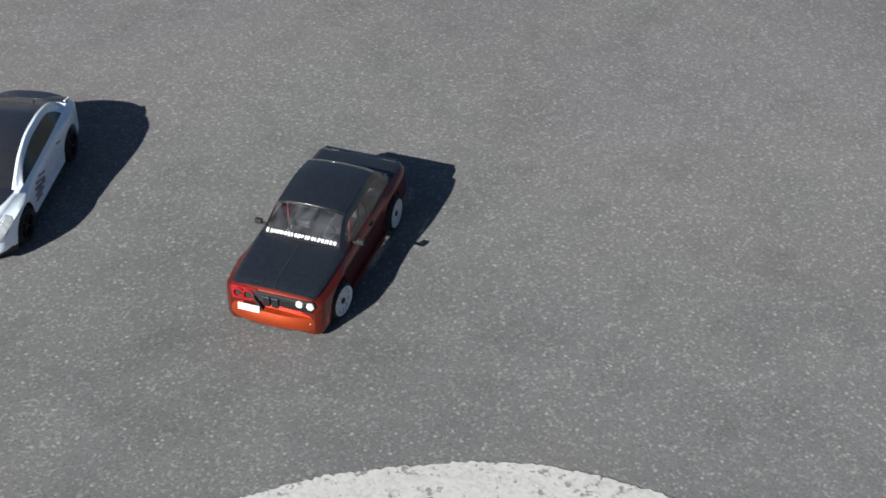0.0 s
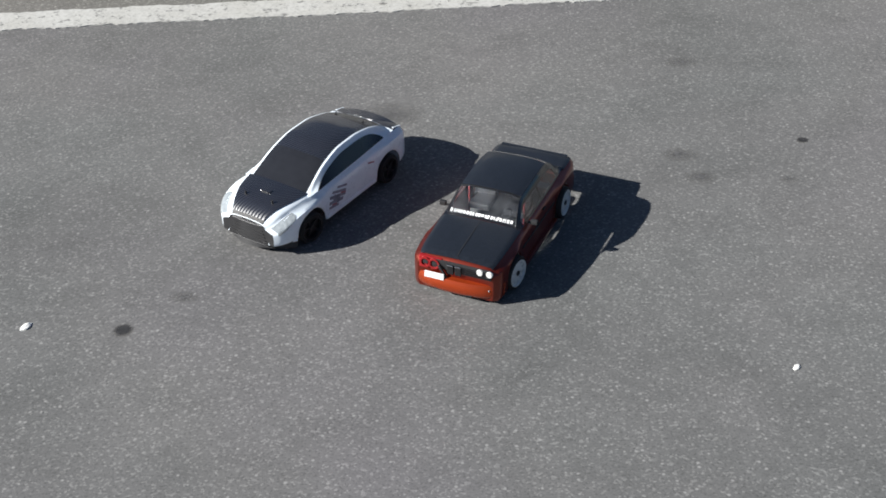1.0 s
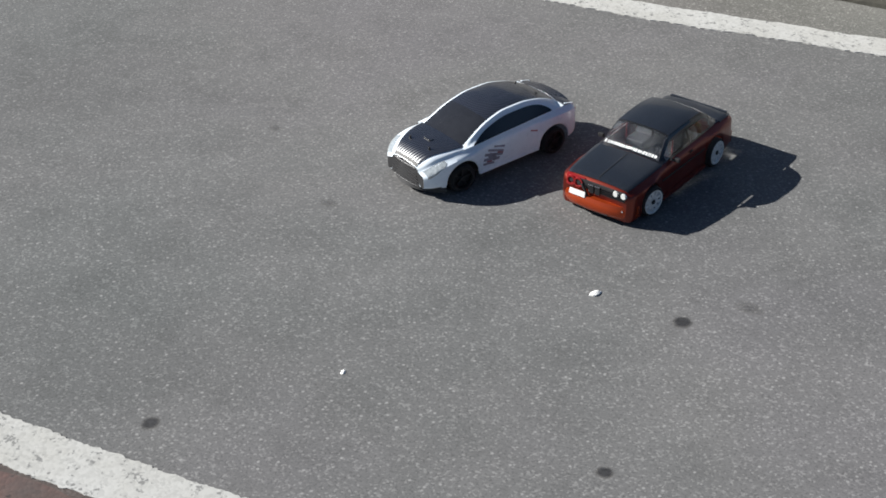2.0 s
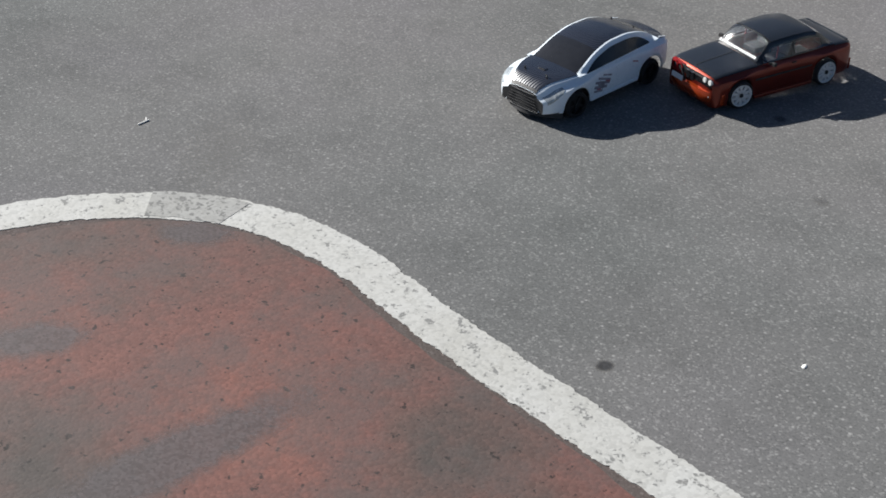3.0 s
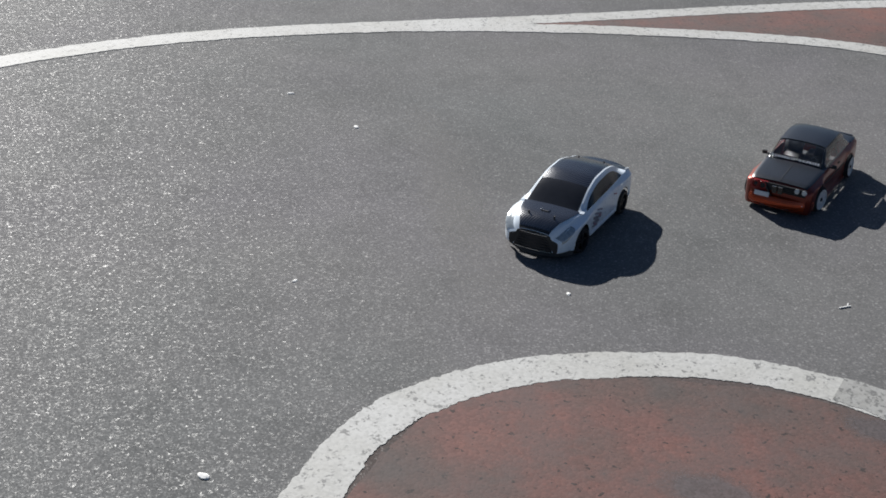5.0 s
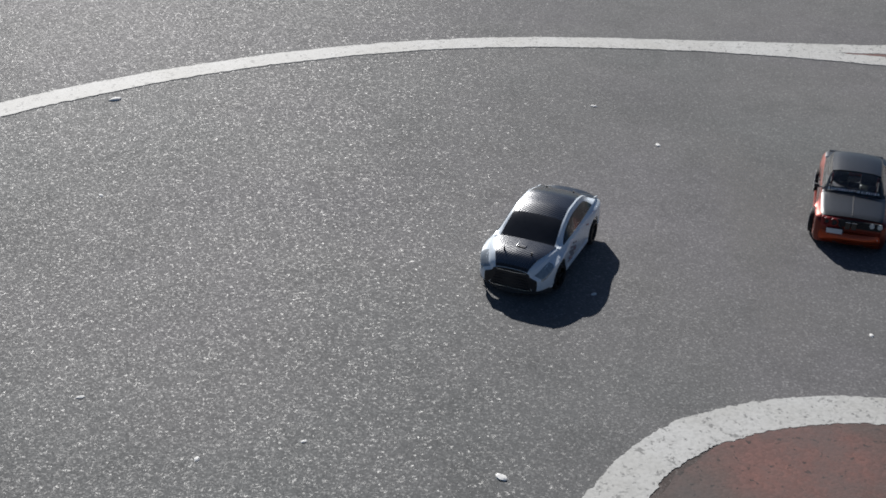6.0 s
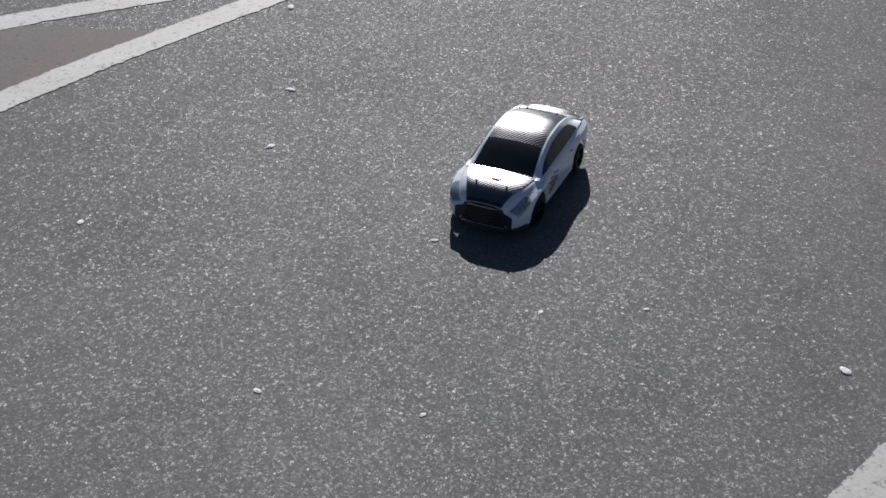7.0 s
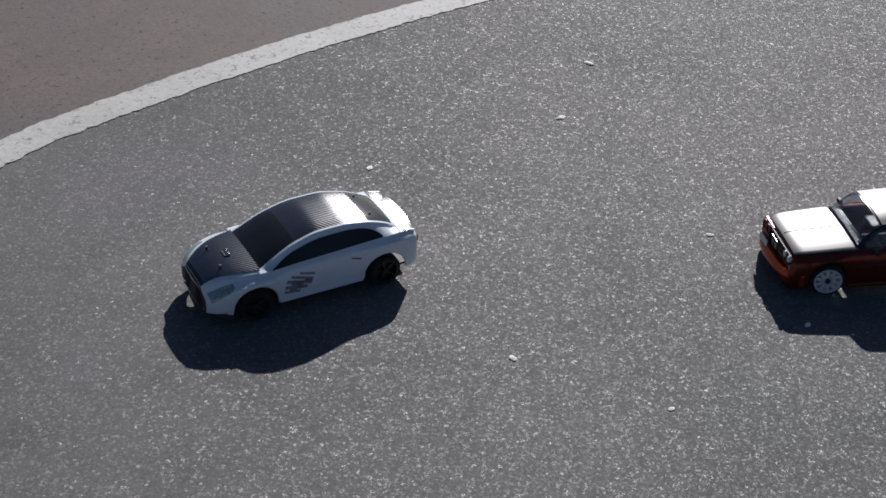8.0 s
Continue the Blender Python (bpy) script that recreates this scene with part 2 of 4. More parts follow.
def lathe(bm, profile, seg=32):
    """A body of rotation about the y axis from (radius, y) pairs."""
    rings = [[bm.verts.new((r * math.cos(2 * math.pi * k / seg), y, r * math.sin(2 * math.pi * k / seg))) for k in range(seg)] for r, y in profile]
    for a, b in zip(rings, rings[1:]):
        for k in range(seg):
            bm.faces.new((a[k], a[(k + 1) % seg], b[(k + 1) % seg], b[k]))
    return bm


def slopes(xs, ys):
    """Slopes for a smooth curve through the points that never overshoots."""
    d = [(ys[k + 1] - ys[k]) / (xs[k + 1] - xs[k]) for k in range(len(xs) - 1)]
    m = [d[0]] + [0.0 if a * b <= 0 else 2 * a * b / (a + b) for a, b in zip(d, d[1:])] + [d[-1]]
    return m


def glide(xs, ys, x):
    x = min(max(x, xs[0]), xs[-1])
    k = max(i for i in range(len(xs) - 1) if xs[i] <= x)
    m, h = slopes(xs, ys), xs[k + 1] - xs[k]
    t = (x - xs[k]) / h
    return ((1 + 2 * t) * (1 - t) ** 2 * ys[k] + t * (1 - t) ** 2 * h * m[k]
            + t * t * (3 - 2 * t) * ys[k + 1] + t * t * (t - 1) * h * m[k + 1])


def lerp_table(rows, x):
    xs = [r[0] for r in rows]
    return [glide(xs, [r[k] for r in rows], x) for k in range(1, len(rows[0]))]


def smooth_path(ctrl, closed=False, per=14):
    pts, n = [], len(ctrl)
    for i in range(n if closed else n - 1):
        if closed:
            p = [Vector(ctrl[(i + k) % n]) for k in (-1, 0, 1, 2)]
        else:
            p = [Vector(ctrl[min(max(i + k, 0), n - 1)]) for k in (-1, 0, 1, 2)]
        for s in range(per):
            t = s / per
            pts.append(0.5 * (2 * p[1] + (p[2] - p[0]) * t + (2 * p[0] - 5 * p[1] + 4 * p[2] - p[3]) * t * t + (3 * p[1] - p[0] - 3 * p[2] + p[3]) * t ** 3))
    if not closed:
        pts.append(Vector(ctrl[-1]))
    return pts


def even(pts, step, closed=False):
    """The same line in steps of one length."""
    pts = list(pts) + ([pts[0]] if closed else [])
    d = np.r_[0, np.cumsum([(b - a).length for a, b in zip(pts, pts[1:])])]
    n = max(2, int(d[-1] / step))
    s = np.linspace(0, d[-1], n + 1)
    out = [Vector((float(np.interp(q, d, [p.x for p in pts])), float(np.interp(q, d, [p.y for p in pts])))) for q in s]
    return out[:-1] if closed else out


def ribbon(name, ctrl, width, top, mat, closed=False, ragged=0.004, step=0.03, seed=0.0, trim=(0, 1)):
    """A painted line: a thin slab along a path, with slightly ragged edges."""
    pts = even(smooth_path(ctrl, closed), step, closed)
    if not closed:
        pts = pts[int(trim[0] * (len(pts) - 1)): int(trim[1] * (len(pts) - 1)) + 1]
    n, bm, rows = len(pts), bmesh.new(), []
    for i, p in enumerate(pts):
        a, b = (pts[i - 1], pts[(i + 1) % n]) if closed else (pts[max(i - 1, 0)], pts[min(i + 1, n - 1)])
        d = (b - a).normalized()
        nrm = Vector((-d.y, d.x))
        row = []
        for side in (1, -1):
            w = width / 2 + ragged * (0.8 * noise.noise((p.x * 9, p.y * 9, seed + side)) + 0.7 * noise.noise((p.x * 47, p.y * 47, seed + 3 * side)) + 0.8 * noise.noise((p.x * 130, p.y * 130, seed + 5 * side)))
            q = p + nrm * side * w
            row += [bm.verts.new((q.x, q.y, -0.01)), bm.verts.new((q.x, q.y, top))]
        rows.append(row)
    for i in range(n if closed else n - 1):
        a, b = rows[i], rows[(i + 1) % n]
        bm.faces.new((a[1], b[1], b[3], a[3]))
        bm.faces.new((a[0], b[0], b[1], a[1]))
        bm.faces.new((a[3], b[3], b[2], a[2]))
    if not closed:
        bm.faces.new((rows[0][0], rows[0][1], rows[0][3], rows[0][2]))
        bm.faces.new((rows[-1][2], rows[-1][3], rows[-1][1], rows[-1][0]))
    return part(name, bm, mat)


def slab(name, outline, top, mat, bottom=-0.01):
    bm = bmesh.new()
    up = [bm.verts.new((p[0], p[1], top)) for p in outline]
    dn = [bm.verts.new((p[0], p[1], bottom)) for p in outline]
    bm.faces.new(up)
    for i in range(len(up)):
        j = (i + 1) % len(up)
        bm.faces.new((up[i], dn[i], dn[j], up[j]))
    bmesh.ops.triangulate(bm, faces=[f for f in bm.faces if len(f.verts) > 4])
    return part(name, bm, mat)


# ---- ground ----
def ground_sheet():
    bm = bmesh.new()
    bmesh.ops.create_grid(bm, x_segments=2, y_segments=2, size=600)
    tagged(part("ground", bm, ASPHALT), "grey asphalt court with light stone chips", "ground", kind="structure")


ISLAND = [(-2.065, 0.60), (-2.000, 0.95), (-1.795, 1.21), (-1.535, 1.304), (-1.2, 1.309), (-0.85, 1.326), (0.0, 1.385), (0.7, 1.415),
          (1.05, 1.395), (1.31, 1.315), (1.50, 1.17), (1.64, 0.9), (1.66, 0.5), (1.46, 0.03), (1.0, -0.30), (0.0, -0.40),
          (-1.0, -0.30), (-1.52, -0.08), (-1.74, 0.045), (-1.90, 0.155), (-2.015, 0.33)]
RING = [(-2.45, 3.34), (-2.80, 3.225), (-3.11, 3.045), (-3.37, 2.845), (-3.64, 2.57), (-3.885, 2.25), (-4.045, 1.97), (-4.165, 1.58), (-4.265, 1.1),
        (-4.315, 0.6), (-4.30, 0.11), (-4.23, -0.29), (-4.10, -0.65), (-3.91, -1.01), (-3.68, -1.33), (-3.42, -1.61), (-3.10, -1.760), 
        (-2.80, -1.906), (-2.50, -2.042), (-2.20, -2.163), (-1.90, -2.268), (-1.60, -2.354), (-1.30, -2.416), (-0.9, -2.62)]
WEST = [(-4.45, 3.15), (-4.44, 2.2), (-4.40, 1.6), (-4.365, 1.1), (-4.345, 0.6), (-4.315, 0.1), (-4.235, -0.31), (-4.10, -0.67), (-3.91, -1.025),
        (-3.68, -1.35), (-3.44, -1.615), (-3.24, -1.84), (-3.05, -2.02), (-2.71, -2.37), (-2.10, -2.93), (-1.7, -3.3)]
NORTH = [(-4.6, 3.13), (-4.02, 3.155), (-3.60, 3.188), (-3.27, 3.215), (-2.4, 3.325), (-1.4, 3.41), (-0.9, 3.43), (-0.58, 3.46), (0.22, 3.54), (0.64, 3.588), (1.09, 3.628),
         (1.40, 3.652), (1.63, 3.664), (1.88, 3.625), (2.12, 3.56), (2.5, 3.45), (3.1, 3.1)]


def line_marks():
    ring_all = even(smooth_path(ISLAND, True), 0.02, True)
    inner = [p for p in ring_all]
    tagged(slab("painted_island", inner, 0.0006, WORN_EDGE), "worn red-brown painted island on asphalt", "painted ground", kind="structure")
    red = []
    for i, p in enumerate(inner):
        d = (inner[(i + 1) % len(inner)] - inner[i - 1]).normalized()
        q = p + Vector((d.y, -d.x)) * (0.060 + 0.028 * noise.noise((p.x * 2.2, p.y * 2.2, 4)) + 0.012 * noise.noise((p.x * 11, p.y * 11, 7)))
        red.append(q)
    tagged(slab("painted_field", red, 0.0012, RED_GROUND), "worn red-brown paint field inside the island", "painted ground", kind="structure")
    tagged(ribbon("faded_line_patch", [(-1.908, 1.106), (-1.868, 1.152), (-1.80, 1.208), (-1.77, 1.222)], 0.096, 0.0024, FADED_LINE, step=0.012), "greyed faded stretch of the white border", "road marking", kind="structure")
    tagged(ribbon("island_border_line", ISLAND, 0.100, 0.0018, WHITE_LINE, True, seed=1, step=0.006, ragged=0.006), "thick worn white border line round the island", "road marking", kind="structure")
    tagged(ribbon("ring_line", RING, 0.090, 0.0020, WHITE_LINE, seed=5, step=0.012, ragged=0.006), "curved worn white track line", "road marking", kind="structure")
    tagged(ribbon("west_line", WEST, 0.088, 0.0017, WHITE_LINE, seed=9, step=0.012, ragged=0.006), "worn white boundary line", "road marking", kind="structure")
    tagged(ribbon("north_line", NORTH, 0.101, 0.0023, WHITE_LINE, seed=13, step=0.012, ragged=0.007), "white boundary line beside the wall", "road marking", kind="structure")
    corner = even(smooth_path(NORTH[:5]), 0.05) + even(smooth_path(RING[:10]), 0.05) + list(reversed(even(smooth_path(WEST[:5]), 0.05)))
    tagged(slab("painted_corner", corner, 0.0007, RED_GROUND), "red-brown painted corner between white lines", "painted ground", kind="structure")
    south = even(smooth_path(RING[17:]), 0.05) + list(reversed(even(smooth_path(WEST[13:]), 0.05)))
    tagged(slab("painted_wedge", south, 0.0007, FADED_RED), "faded red-brown painted wedge between white lines", "painted ground", kind="structure")


# ---- cars: surfaces ----
def grid_part(name, fn, us, vs, mat, parent, keep=None, thick=0.0014, label="", smooth=True):
    """A shell over the surface fn(u, v); keep(u, v) leaves cells out."""
    bm = bmesh.new()
    g = [[bm.verts.new(fn(u, v)) for v in vs] for u in us]
    for i in range(len(us) - 1):
        for j in range(len(vs) - 1):
            if keep is None or keep((us[i] + us[i + 1]) / 2, (vs[j] + vs[j + 1]) / 2):
                bm.faces.new((g[i][j], g[i + 1][j], g[i + 1][j + 1], g[i][j + 1]))
    bmesh.ops.delete(bm, geom=[v for v in bm.verts if not v.link_faces], context="VERTS")
    bmesh.ops.remove_doubles(bm, verts=bm.verts, dist=1e-5)
    bmesh.ops.recalc_face_normals(bm, faces=bm.faces)
    if thick:
        bmesh.ops.solidify(bm, geom=bm.faces[:], thickness=thick)
    return part(name, bm, mat, parent, label, smooth)


class Shell:
    """A car body: hull(x, v) and cabin(x, v), v from -1 (right sill) over the top to 1 (left sill)."""

    def __init__(self, table, cabin, axles, arch_r, axle_z):
        self.table, self.top, self.axles, self.arch_r, self.axle_z = table, cabin, axles, arch_r, axle_z

    def sill(self, x, zb):
        for a in self.axles:
            d = abs(x - a)
            if d < self.arch_r:
                zb = max(zb, self.axle_z + math.sqrt(self.arch_r ** 2 - d * d))
        return zb

    def hull(self, x, v, lift=0.0):
        w, ws, zs, zt, zb = lerp_table(self.table, x)
        zb = self.sill(x, zb)
        a, s = abs(v), 1 if v > 0 else -1
        # points from the middle of the top to the sill
        prof = [(0.0, 0.0, zt), (0.22, ws * 0.55, zt - 0.0012), (0.42, ws * 0.93, zs + 0.55 * (zt - zs)), (0.50, ws, zs), (0.56, w * 0.985, zs - 0.006),
                (0.70, w, zs - 0.55 * (zs - max(zb, 0.03))), (0.88, w * 0.995, zb + 0.25 * (zs - zb) * 0.5), (1.0, w * 0.965, zb)]
        y, z = (glide([p[0] for p in prof], [p[k] for p in prof], a) for k in (1, 2))
        up = 1.0 if a < 0.5 else 0.0
        return Vector((x, s * (y + lift * (1 - up)), z + lift * up))

    def cabin(self, x, v, lift=0.0):
        wb, wr, zb, zr = lerp_table(self.top, x)
        a, s = abs(v), 1 if v > 0 else -1
        edge = max(zb + 0.001, zr - 0.009)
        prof = [(0.0, 0.0, zr + 0.0025), (0.30, wr * 0.62, zr + 0.001), (0.45, wr * 0.93, max(zr - 0.003, zb)), (0.5, wr, edge), (1.0, wb, zb)]
        y, z = (float(np.interp(a, [p[0] for p in prof], [p[k] for p in prof])) for k in (1, 2))
        return Vector((x, s * (y + (lift if a > 0.5 else 0)), z + (lift if a <= 0.5 else 0)))


def steps(a, b, n):
    return [a + (b - a) * i / n for i in range(n + 1)]


def sym(vs):
    return sorted({-v for v in vs} | set(vs))


HULL_V = sym([0, 0.11, 0.22, 0.32, 0.42, 0.46, 0.50, 0.53, 0.56, 0.63, 0.70, 0.79, 0.88, 0.94, 1.0])
CAB_V = sym([0, 0.15, 0.30, 0.38, 0.42, 0.45, 0.475, 0.5, 0.54, 0.58, 0.72, 0.86, 0.90, 0.94, 1.0])


def end_cap(name, shell, x, mat, parent):
    bm = bmesh.new()
    vs = [bm.verts.new(shell.hull(x, v)) for v in HULL_V]
    mid = bm.verts.new((x, 0, vs[0].co.z))
    for a, b in zip(vs, vs[1:]):
        bm.faces.new((a, b, mid))
    bmesh.ops.recalc_face_normals(bm, faces=bm.faces)
    bmesh.ops.solidify(bm, geom=bm.faces[:], thickness=0.0015)
    return part(name, bm, mat, parent)


def wheel(parent, name, x, y, r, width, rim_mat, spokes, dish, edge=0.80, spoke=0.15):
    """A wheel on its axle: tyre, rim and hub nut; y > 0 is the outer side of a left wheel."""
    hub = new(name)
    hub.parent = parent
    side = 1 if y > 0 else -1
    h = width / 2
    bm = lathe(bmesh.new(), [(r * 0.74, -h), (r * 0.93, -h), (r, -h * 0.72), (r, h * 0.72), (r * 0.93, h), (r * 0.74, h), (r * 0.74, -h)])
    part("tyre", bm, RUBBER, hub, smooth=True)
    bm = bmesh.new()
    o = side * h
    lathe(bm, [(r * 0.745, -side * h * 0.9), (r * 0.745, o * 0.98), (r * edge, o * 1.04), (r * edge, o * 1.10), (r * (edge - 0.10), o * 1.08), (r * 0.67, o * 0.7)])
    lathe(bm, [(r * 0.68, o * dish * 0.7), (r * 0.68, o * dish * 0.5), (0.0005, o * dish * 0.5)])
    for k in range(spokes):
        a = 2 * math.pi * k / spokes
        box(bm, (0.40 * r * math.cos(a), o * dish, 0.40 * r * math.sin(a)), (0.62 * r, 0.0032, spoke * r), Matrix.Rotation(-a, 4, "Y"))
    part("rim", bm, rim_mat, hub, smooth=True)
    bm = bmesh.new()
    cyl(bm, (0, o * (dish + 0.08), 0), r * 0.16, 0.005, "Y", 6)
    part("hub_nut", bm, BLACK_PLASTIC, hub)
    hub.matrix_basis = pose(x, y, r)
    return hub


def chassis(car, x0, x1, w, mat=None):
    """The plate and the mechanics under the shell."""
    bm = box(bmesh.new(), ((x0 + x1) / 2, 0, 0.012), (x1 - x0, w, 0.005))
    part("chassis_plate", bm, mat or BLACK_PLASTIC, car)
    for a in (-0.129, 0.129):
        bm = bmesh.new()
        cyl(bm, (a, 0, 0.032), 0.004, 0.13, "Y", 10)
        box(bm, (a, 0, 0.034), (0.05, 0.05, 0.036))
        part("axle_block", bm, BLACK_PLASTIC, car)


# ---- the red car ----
def red_car():
    car = thing("drift_car", "copper-red radio-controlled coupe with black hood and white wheels", "toy car", "radio-controlled drift cars")
    table = [  # x, half width, shoulder half width, shoulder height, top height, bottom
        (-0.213, 0.078, 0.073, 0.079, 0.084, 0.028), (-0.208, 0.084, 0.079, 0.083, 0.0895, 0.018), (-0.19, 0.0875, 0.081, 0.085, 0.092, 0.015),
        (-0.13, 0.0905, 0.082, 0.085, 0.0935, 0.014), (-0.08, 0.087, 0.082, 0.084, 0.0925, 0.013), (0.08, 0.0865, 0.081, 0.083, 0.0915, 0.013),
        (0.13, 0.0905, 0.080, 0.080, 0.0885, 0.013), (0.180, 0.0880, 0.077, 0.0765, 0.0845, 0.011), (0.190, 0.0865, 0.0755, 0.0750, 0.0830, 0.010),
        (0.1965, 0.0835, 0.073, 0.0725, 0.0805, 0.010), (0.2005, 0.0795, 0.070, 0.0700, 0.0775, 0.0105), (0.203, 0.0745, 0.067, 0.0665, 0.0735, 0.011)]
    top = [  # x, belt half width, roof half width, belt height, roof height
        (-0.160, 0.077, 0.070, 0.0920, 0.0945), (-0.102, 0.079, 0.0640, 0.0915, 0.1315), (-0.05, 0.080, 0.066, 0.0905, 0.1358), (0.030, 0.080, 0.0650, 0.0895, 0.1325),
        (0.0775, 0.0775, 0.073, 0.0885, 0.0915)]
    sh = Shell(table, top, (-0.129, 0.129), 0.0365, 0.032)
    xs = sorted(set(steps(-0.213, 0.203, 76) + [-0.1655, -0.0925, 0.0925, 0.1655]))
    grid_part("body", sh.hull, xs, HULL_V, RED_BODY, car, lambda u, v: not (abs(v) < 0.42 and -0.156 < u < 0.0735))
    end_cap("rear_panel", sh, -0.213, RED_BODY, car)
    end_cap("front_panel", sh, 0.203, RED_BODY, car)
    lifted = lambda k: (lambda x, v: sh.hull(x, v, k))
    grid_part("hood", lifted(0.0022), steps(0.0785, 0.1965, 12), sym([0, 0.12, 0.24, 0.36, 0.42, 0.47]), HOOD_BLACK, car, label="satin black hood")
    grid_part("trunk_lid", lifted(0.0022), steps(-0.2095, -0.158, 6), sym([0, 0.12, 0.24, 0.36, 0.42, 0.47]), HOOD_BLACK, car, label="satin black trunk lid")
    bm = bmesh.new()
    for a, b in zip(steps(0.082, 0.192, 8), steps(0.082, 0.192, 8)[1:]):
        pa, pb = sh.hull(a, 0.0, 0.0024), sh.hull(b, 0.0, 0.0024)
        box(bm, (pa + pb) / 2, ((pb - pa).length * 1.03, 0.0016, 0.0012), Matrix.Rotation(math.atan2(pa.z - pb.z, pb.x - pa.x), 4, "Y"))
    part("hood_ridge", bm, BLACK_PLASTIC, car)
    bm = box(bmesh.new(), (-0.205, 0, 0.0912), (0.008, 0.140, 0.0024), Matrix.Rotation(radians(2), 4, "Y"))
    part("trunk_spoiler", bm, HOOD_BLACK, car)
    # cabin: frame, roof and panes
    cx = sorted(set(steps(-0.160, 0.0775, 40) + [-0.156, -0.104, 0.032, 0.0730]))

    def win(u, v):
        a = abs(v)
        if a < 0.44:
            if 0.032 < u < 0.0730:
                return "windshield"
            if -0.156 < u < -0.104:
                return "rear_window"
            return ""
        if 0.56 < a < 0.93:
            if -0.030 < u < 0.060:
                return "door_window"
            if -0.116 < u < -0.037:
                return "quarter_window"
        return ""
    grid_part("cabin_frame", sh.cabin, cx, CAB_V, BLACK_SHINE, car, lambda u, v: not win(u, v))
    grid_part("roof", lambda x, v: sh.cabin(x, v, 0.0018), steps(-0.102, 0.029, 14), sym([0, 0.15, 0.30, 0.38, 0.45]), HOOD_BLACK, car, label="satin black roof")
    for nm in ("windshield", "rear_window"):
        grid_part(nm, sh.cabin, cx, CAB_V, GLASS, car, lambda u, v, nm=nm: win(u, v) == nm, 0.0008).visible_shadow = False
    for nm in ("door_window", "quarter_window"):
        for s in (1, -1):
            grid_part(nm, sh.cabin, cx, CAB_V, GLASS, car, lambda u, v, nm=nm, s=s: win(u, v) == nm and v * s > 0, 0.0008).visible_shadow = s > 0
    # windscreen banner: bars in place of the lettering
    rng = random.Random(5)
    y = -0.0645
    while y < 0.0625:
        wd = rng.choice((0.0020, 0.0032, 0.0040, 0.0050))
        bm = bmesh.new()
        slope = math.atan2(0.1325 - 0.0915, 0.0475)
        box(bm, (0.0712, y + wd / 2, 0.0990), (rng.uniform(0.0058, 0.0078), wd, 0.0008), Matrix.Rotation(slope, 4, "Y") @ Matrix.Rotation(radians(rng.uniform(-30, 4)), 4, "Z"))
        part("banner_bar", bm, STICKER, car, "white bar of the windscreen banner")
        y += wd + rng.choice((0.0020, 0.0025, 0.0034))
    # nose: grille, lamps, the broken lamp bay, plate, skirt
    bm = box(bmesh.new(), (0.2030, 0.013, 0.0675), (0.003, 0.114, 0.019))
    part("grille_panel", bm, BLACK_PLASTIC, car)
    for s in (-1, 1):
        bm = box(bmesh.new(), (0.2065, s * 0.0075, 0.0630), (0.004, 0.012, 0.019))
        part("kidney_grille", bm, BLACK_SHINE, car)
        bm = box(bmesh.new(), (0.2090, s * 0.0075, 0.0730), (0.002, 0.012, 0.0016))
        part("grille_trim", bm, CHROME, car)
    for k in range(4):
        bm = box(bmesh.new(), (0.2058, 0.043, 0.0590 + k * 0.0042), (0.003, 0.058, 0.0014))
        part("grille_slat", bm, BLACK_SHINE, car)
    for yy in (0.0495, 0.0680):
        bm = bmesh.new()
        cyl(bm, (0.2045, yy, 0.0700), 0.0066, 0.006, "X", 28)
        bmesh.ops.bevel(bm, geom=[e for e in bm.edges if abs(e.calc_face_angle(0)) > 1], offset=0.0014, segments=2, affect="EDGES")
        part("headlamp", bm, LAMP_WHITE, car, "round white headlamp", True)
    bm = box(bmesh.new(), (0.1985, -0.0485, 0.0650), (0.010, 0.046, 0.026))
    part("lamp_bay", bm, RED_PART, car, "broken red lamp bay without its lamps")
    for yy in (-0.0405, -0.0580):
        bm = bmesh.new()
        for k in range(18):
            a = 2 * math.pi * k / 18
            box(bm, (0.2055, yy + 0.0092 * math.cos(a), 0.0665 + 0.0092 * math.sin(a)), (0.003, 0.0036, 0.0042), Matrix.Rotation(a, 4, "X"))
        part("lamp_ring", bm, RED_PART, car)
        bm = bmesh.new()
        cyl(bm, (0.2042, yy, 0.0670), 0.0048, 0.002, "X", 20)
        part("lamp_socket", bm, BLACK_PLASTIC, car, "dark empty lamp socket")
    bm = box(bmesh.new(), (0.2090, -0.022, 0.0560), (0.004, 0.004, 0.030), Matrix.Rotation(radians(32), 4, "X"))
    part("loose_strut", bm, BLACK_PLASTIC, car)
    bm = box(bmesh.new(), (0.2135, -0.037, 0.0475), (0.0022, 0.038, 0.012), Matrix.Rotation(radians(-8), 4, "Y"))
    part("number_plate", bm, STICKER, car, "blank white number plate")

    def skirt(u, v):
        # front bumper: a band that bulges forward
        th = u * math.pi / 2
        y = math.copysign(0.0885 * abs(math.sin(th)) ** 0.80, u)
        x = 0.174 + 0.038 * max(math.cos(th), 0.0) ** 0.80 + 0.006 * math.sin(v * math.pi) * math.cos(th)
        z = 0.014 + 0.032 * v * (1 - 0.12 * abs(u) ** 4)
        return Vector((x - (0.008 if v > 0.97 else 0.003 if v < 0.05 else 0), y * (0.985 if v < 0.05 else 1.0), z))
    grid_part("front_bumper", skirt, steps(-1, 1, 40), [0, 0.12, 0.3, 0.5, 0.62, 0.8, 0.95, 1.0], SUNLIT_RED, car, label="copper-red front bumper, coloured in its sunlit orange")
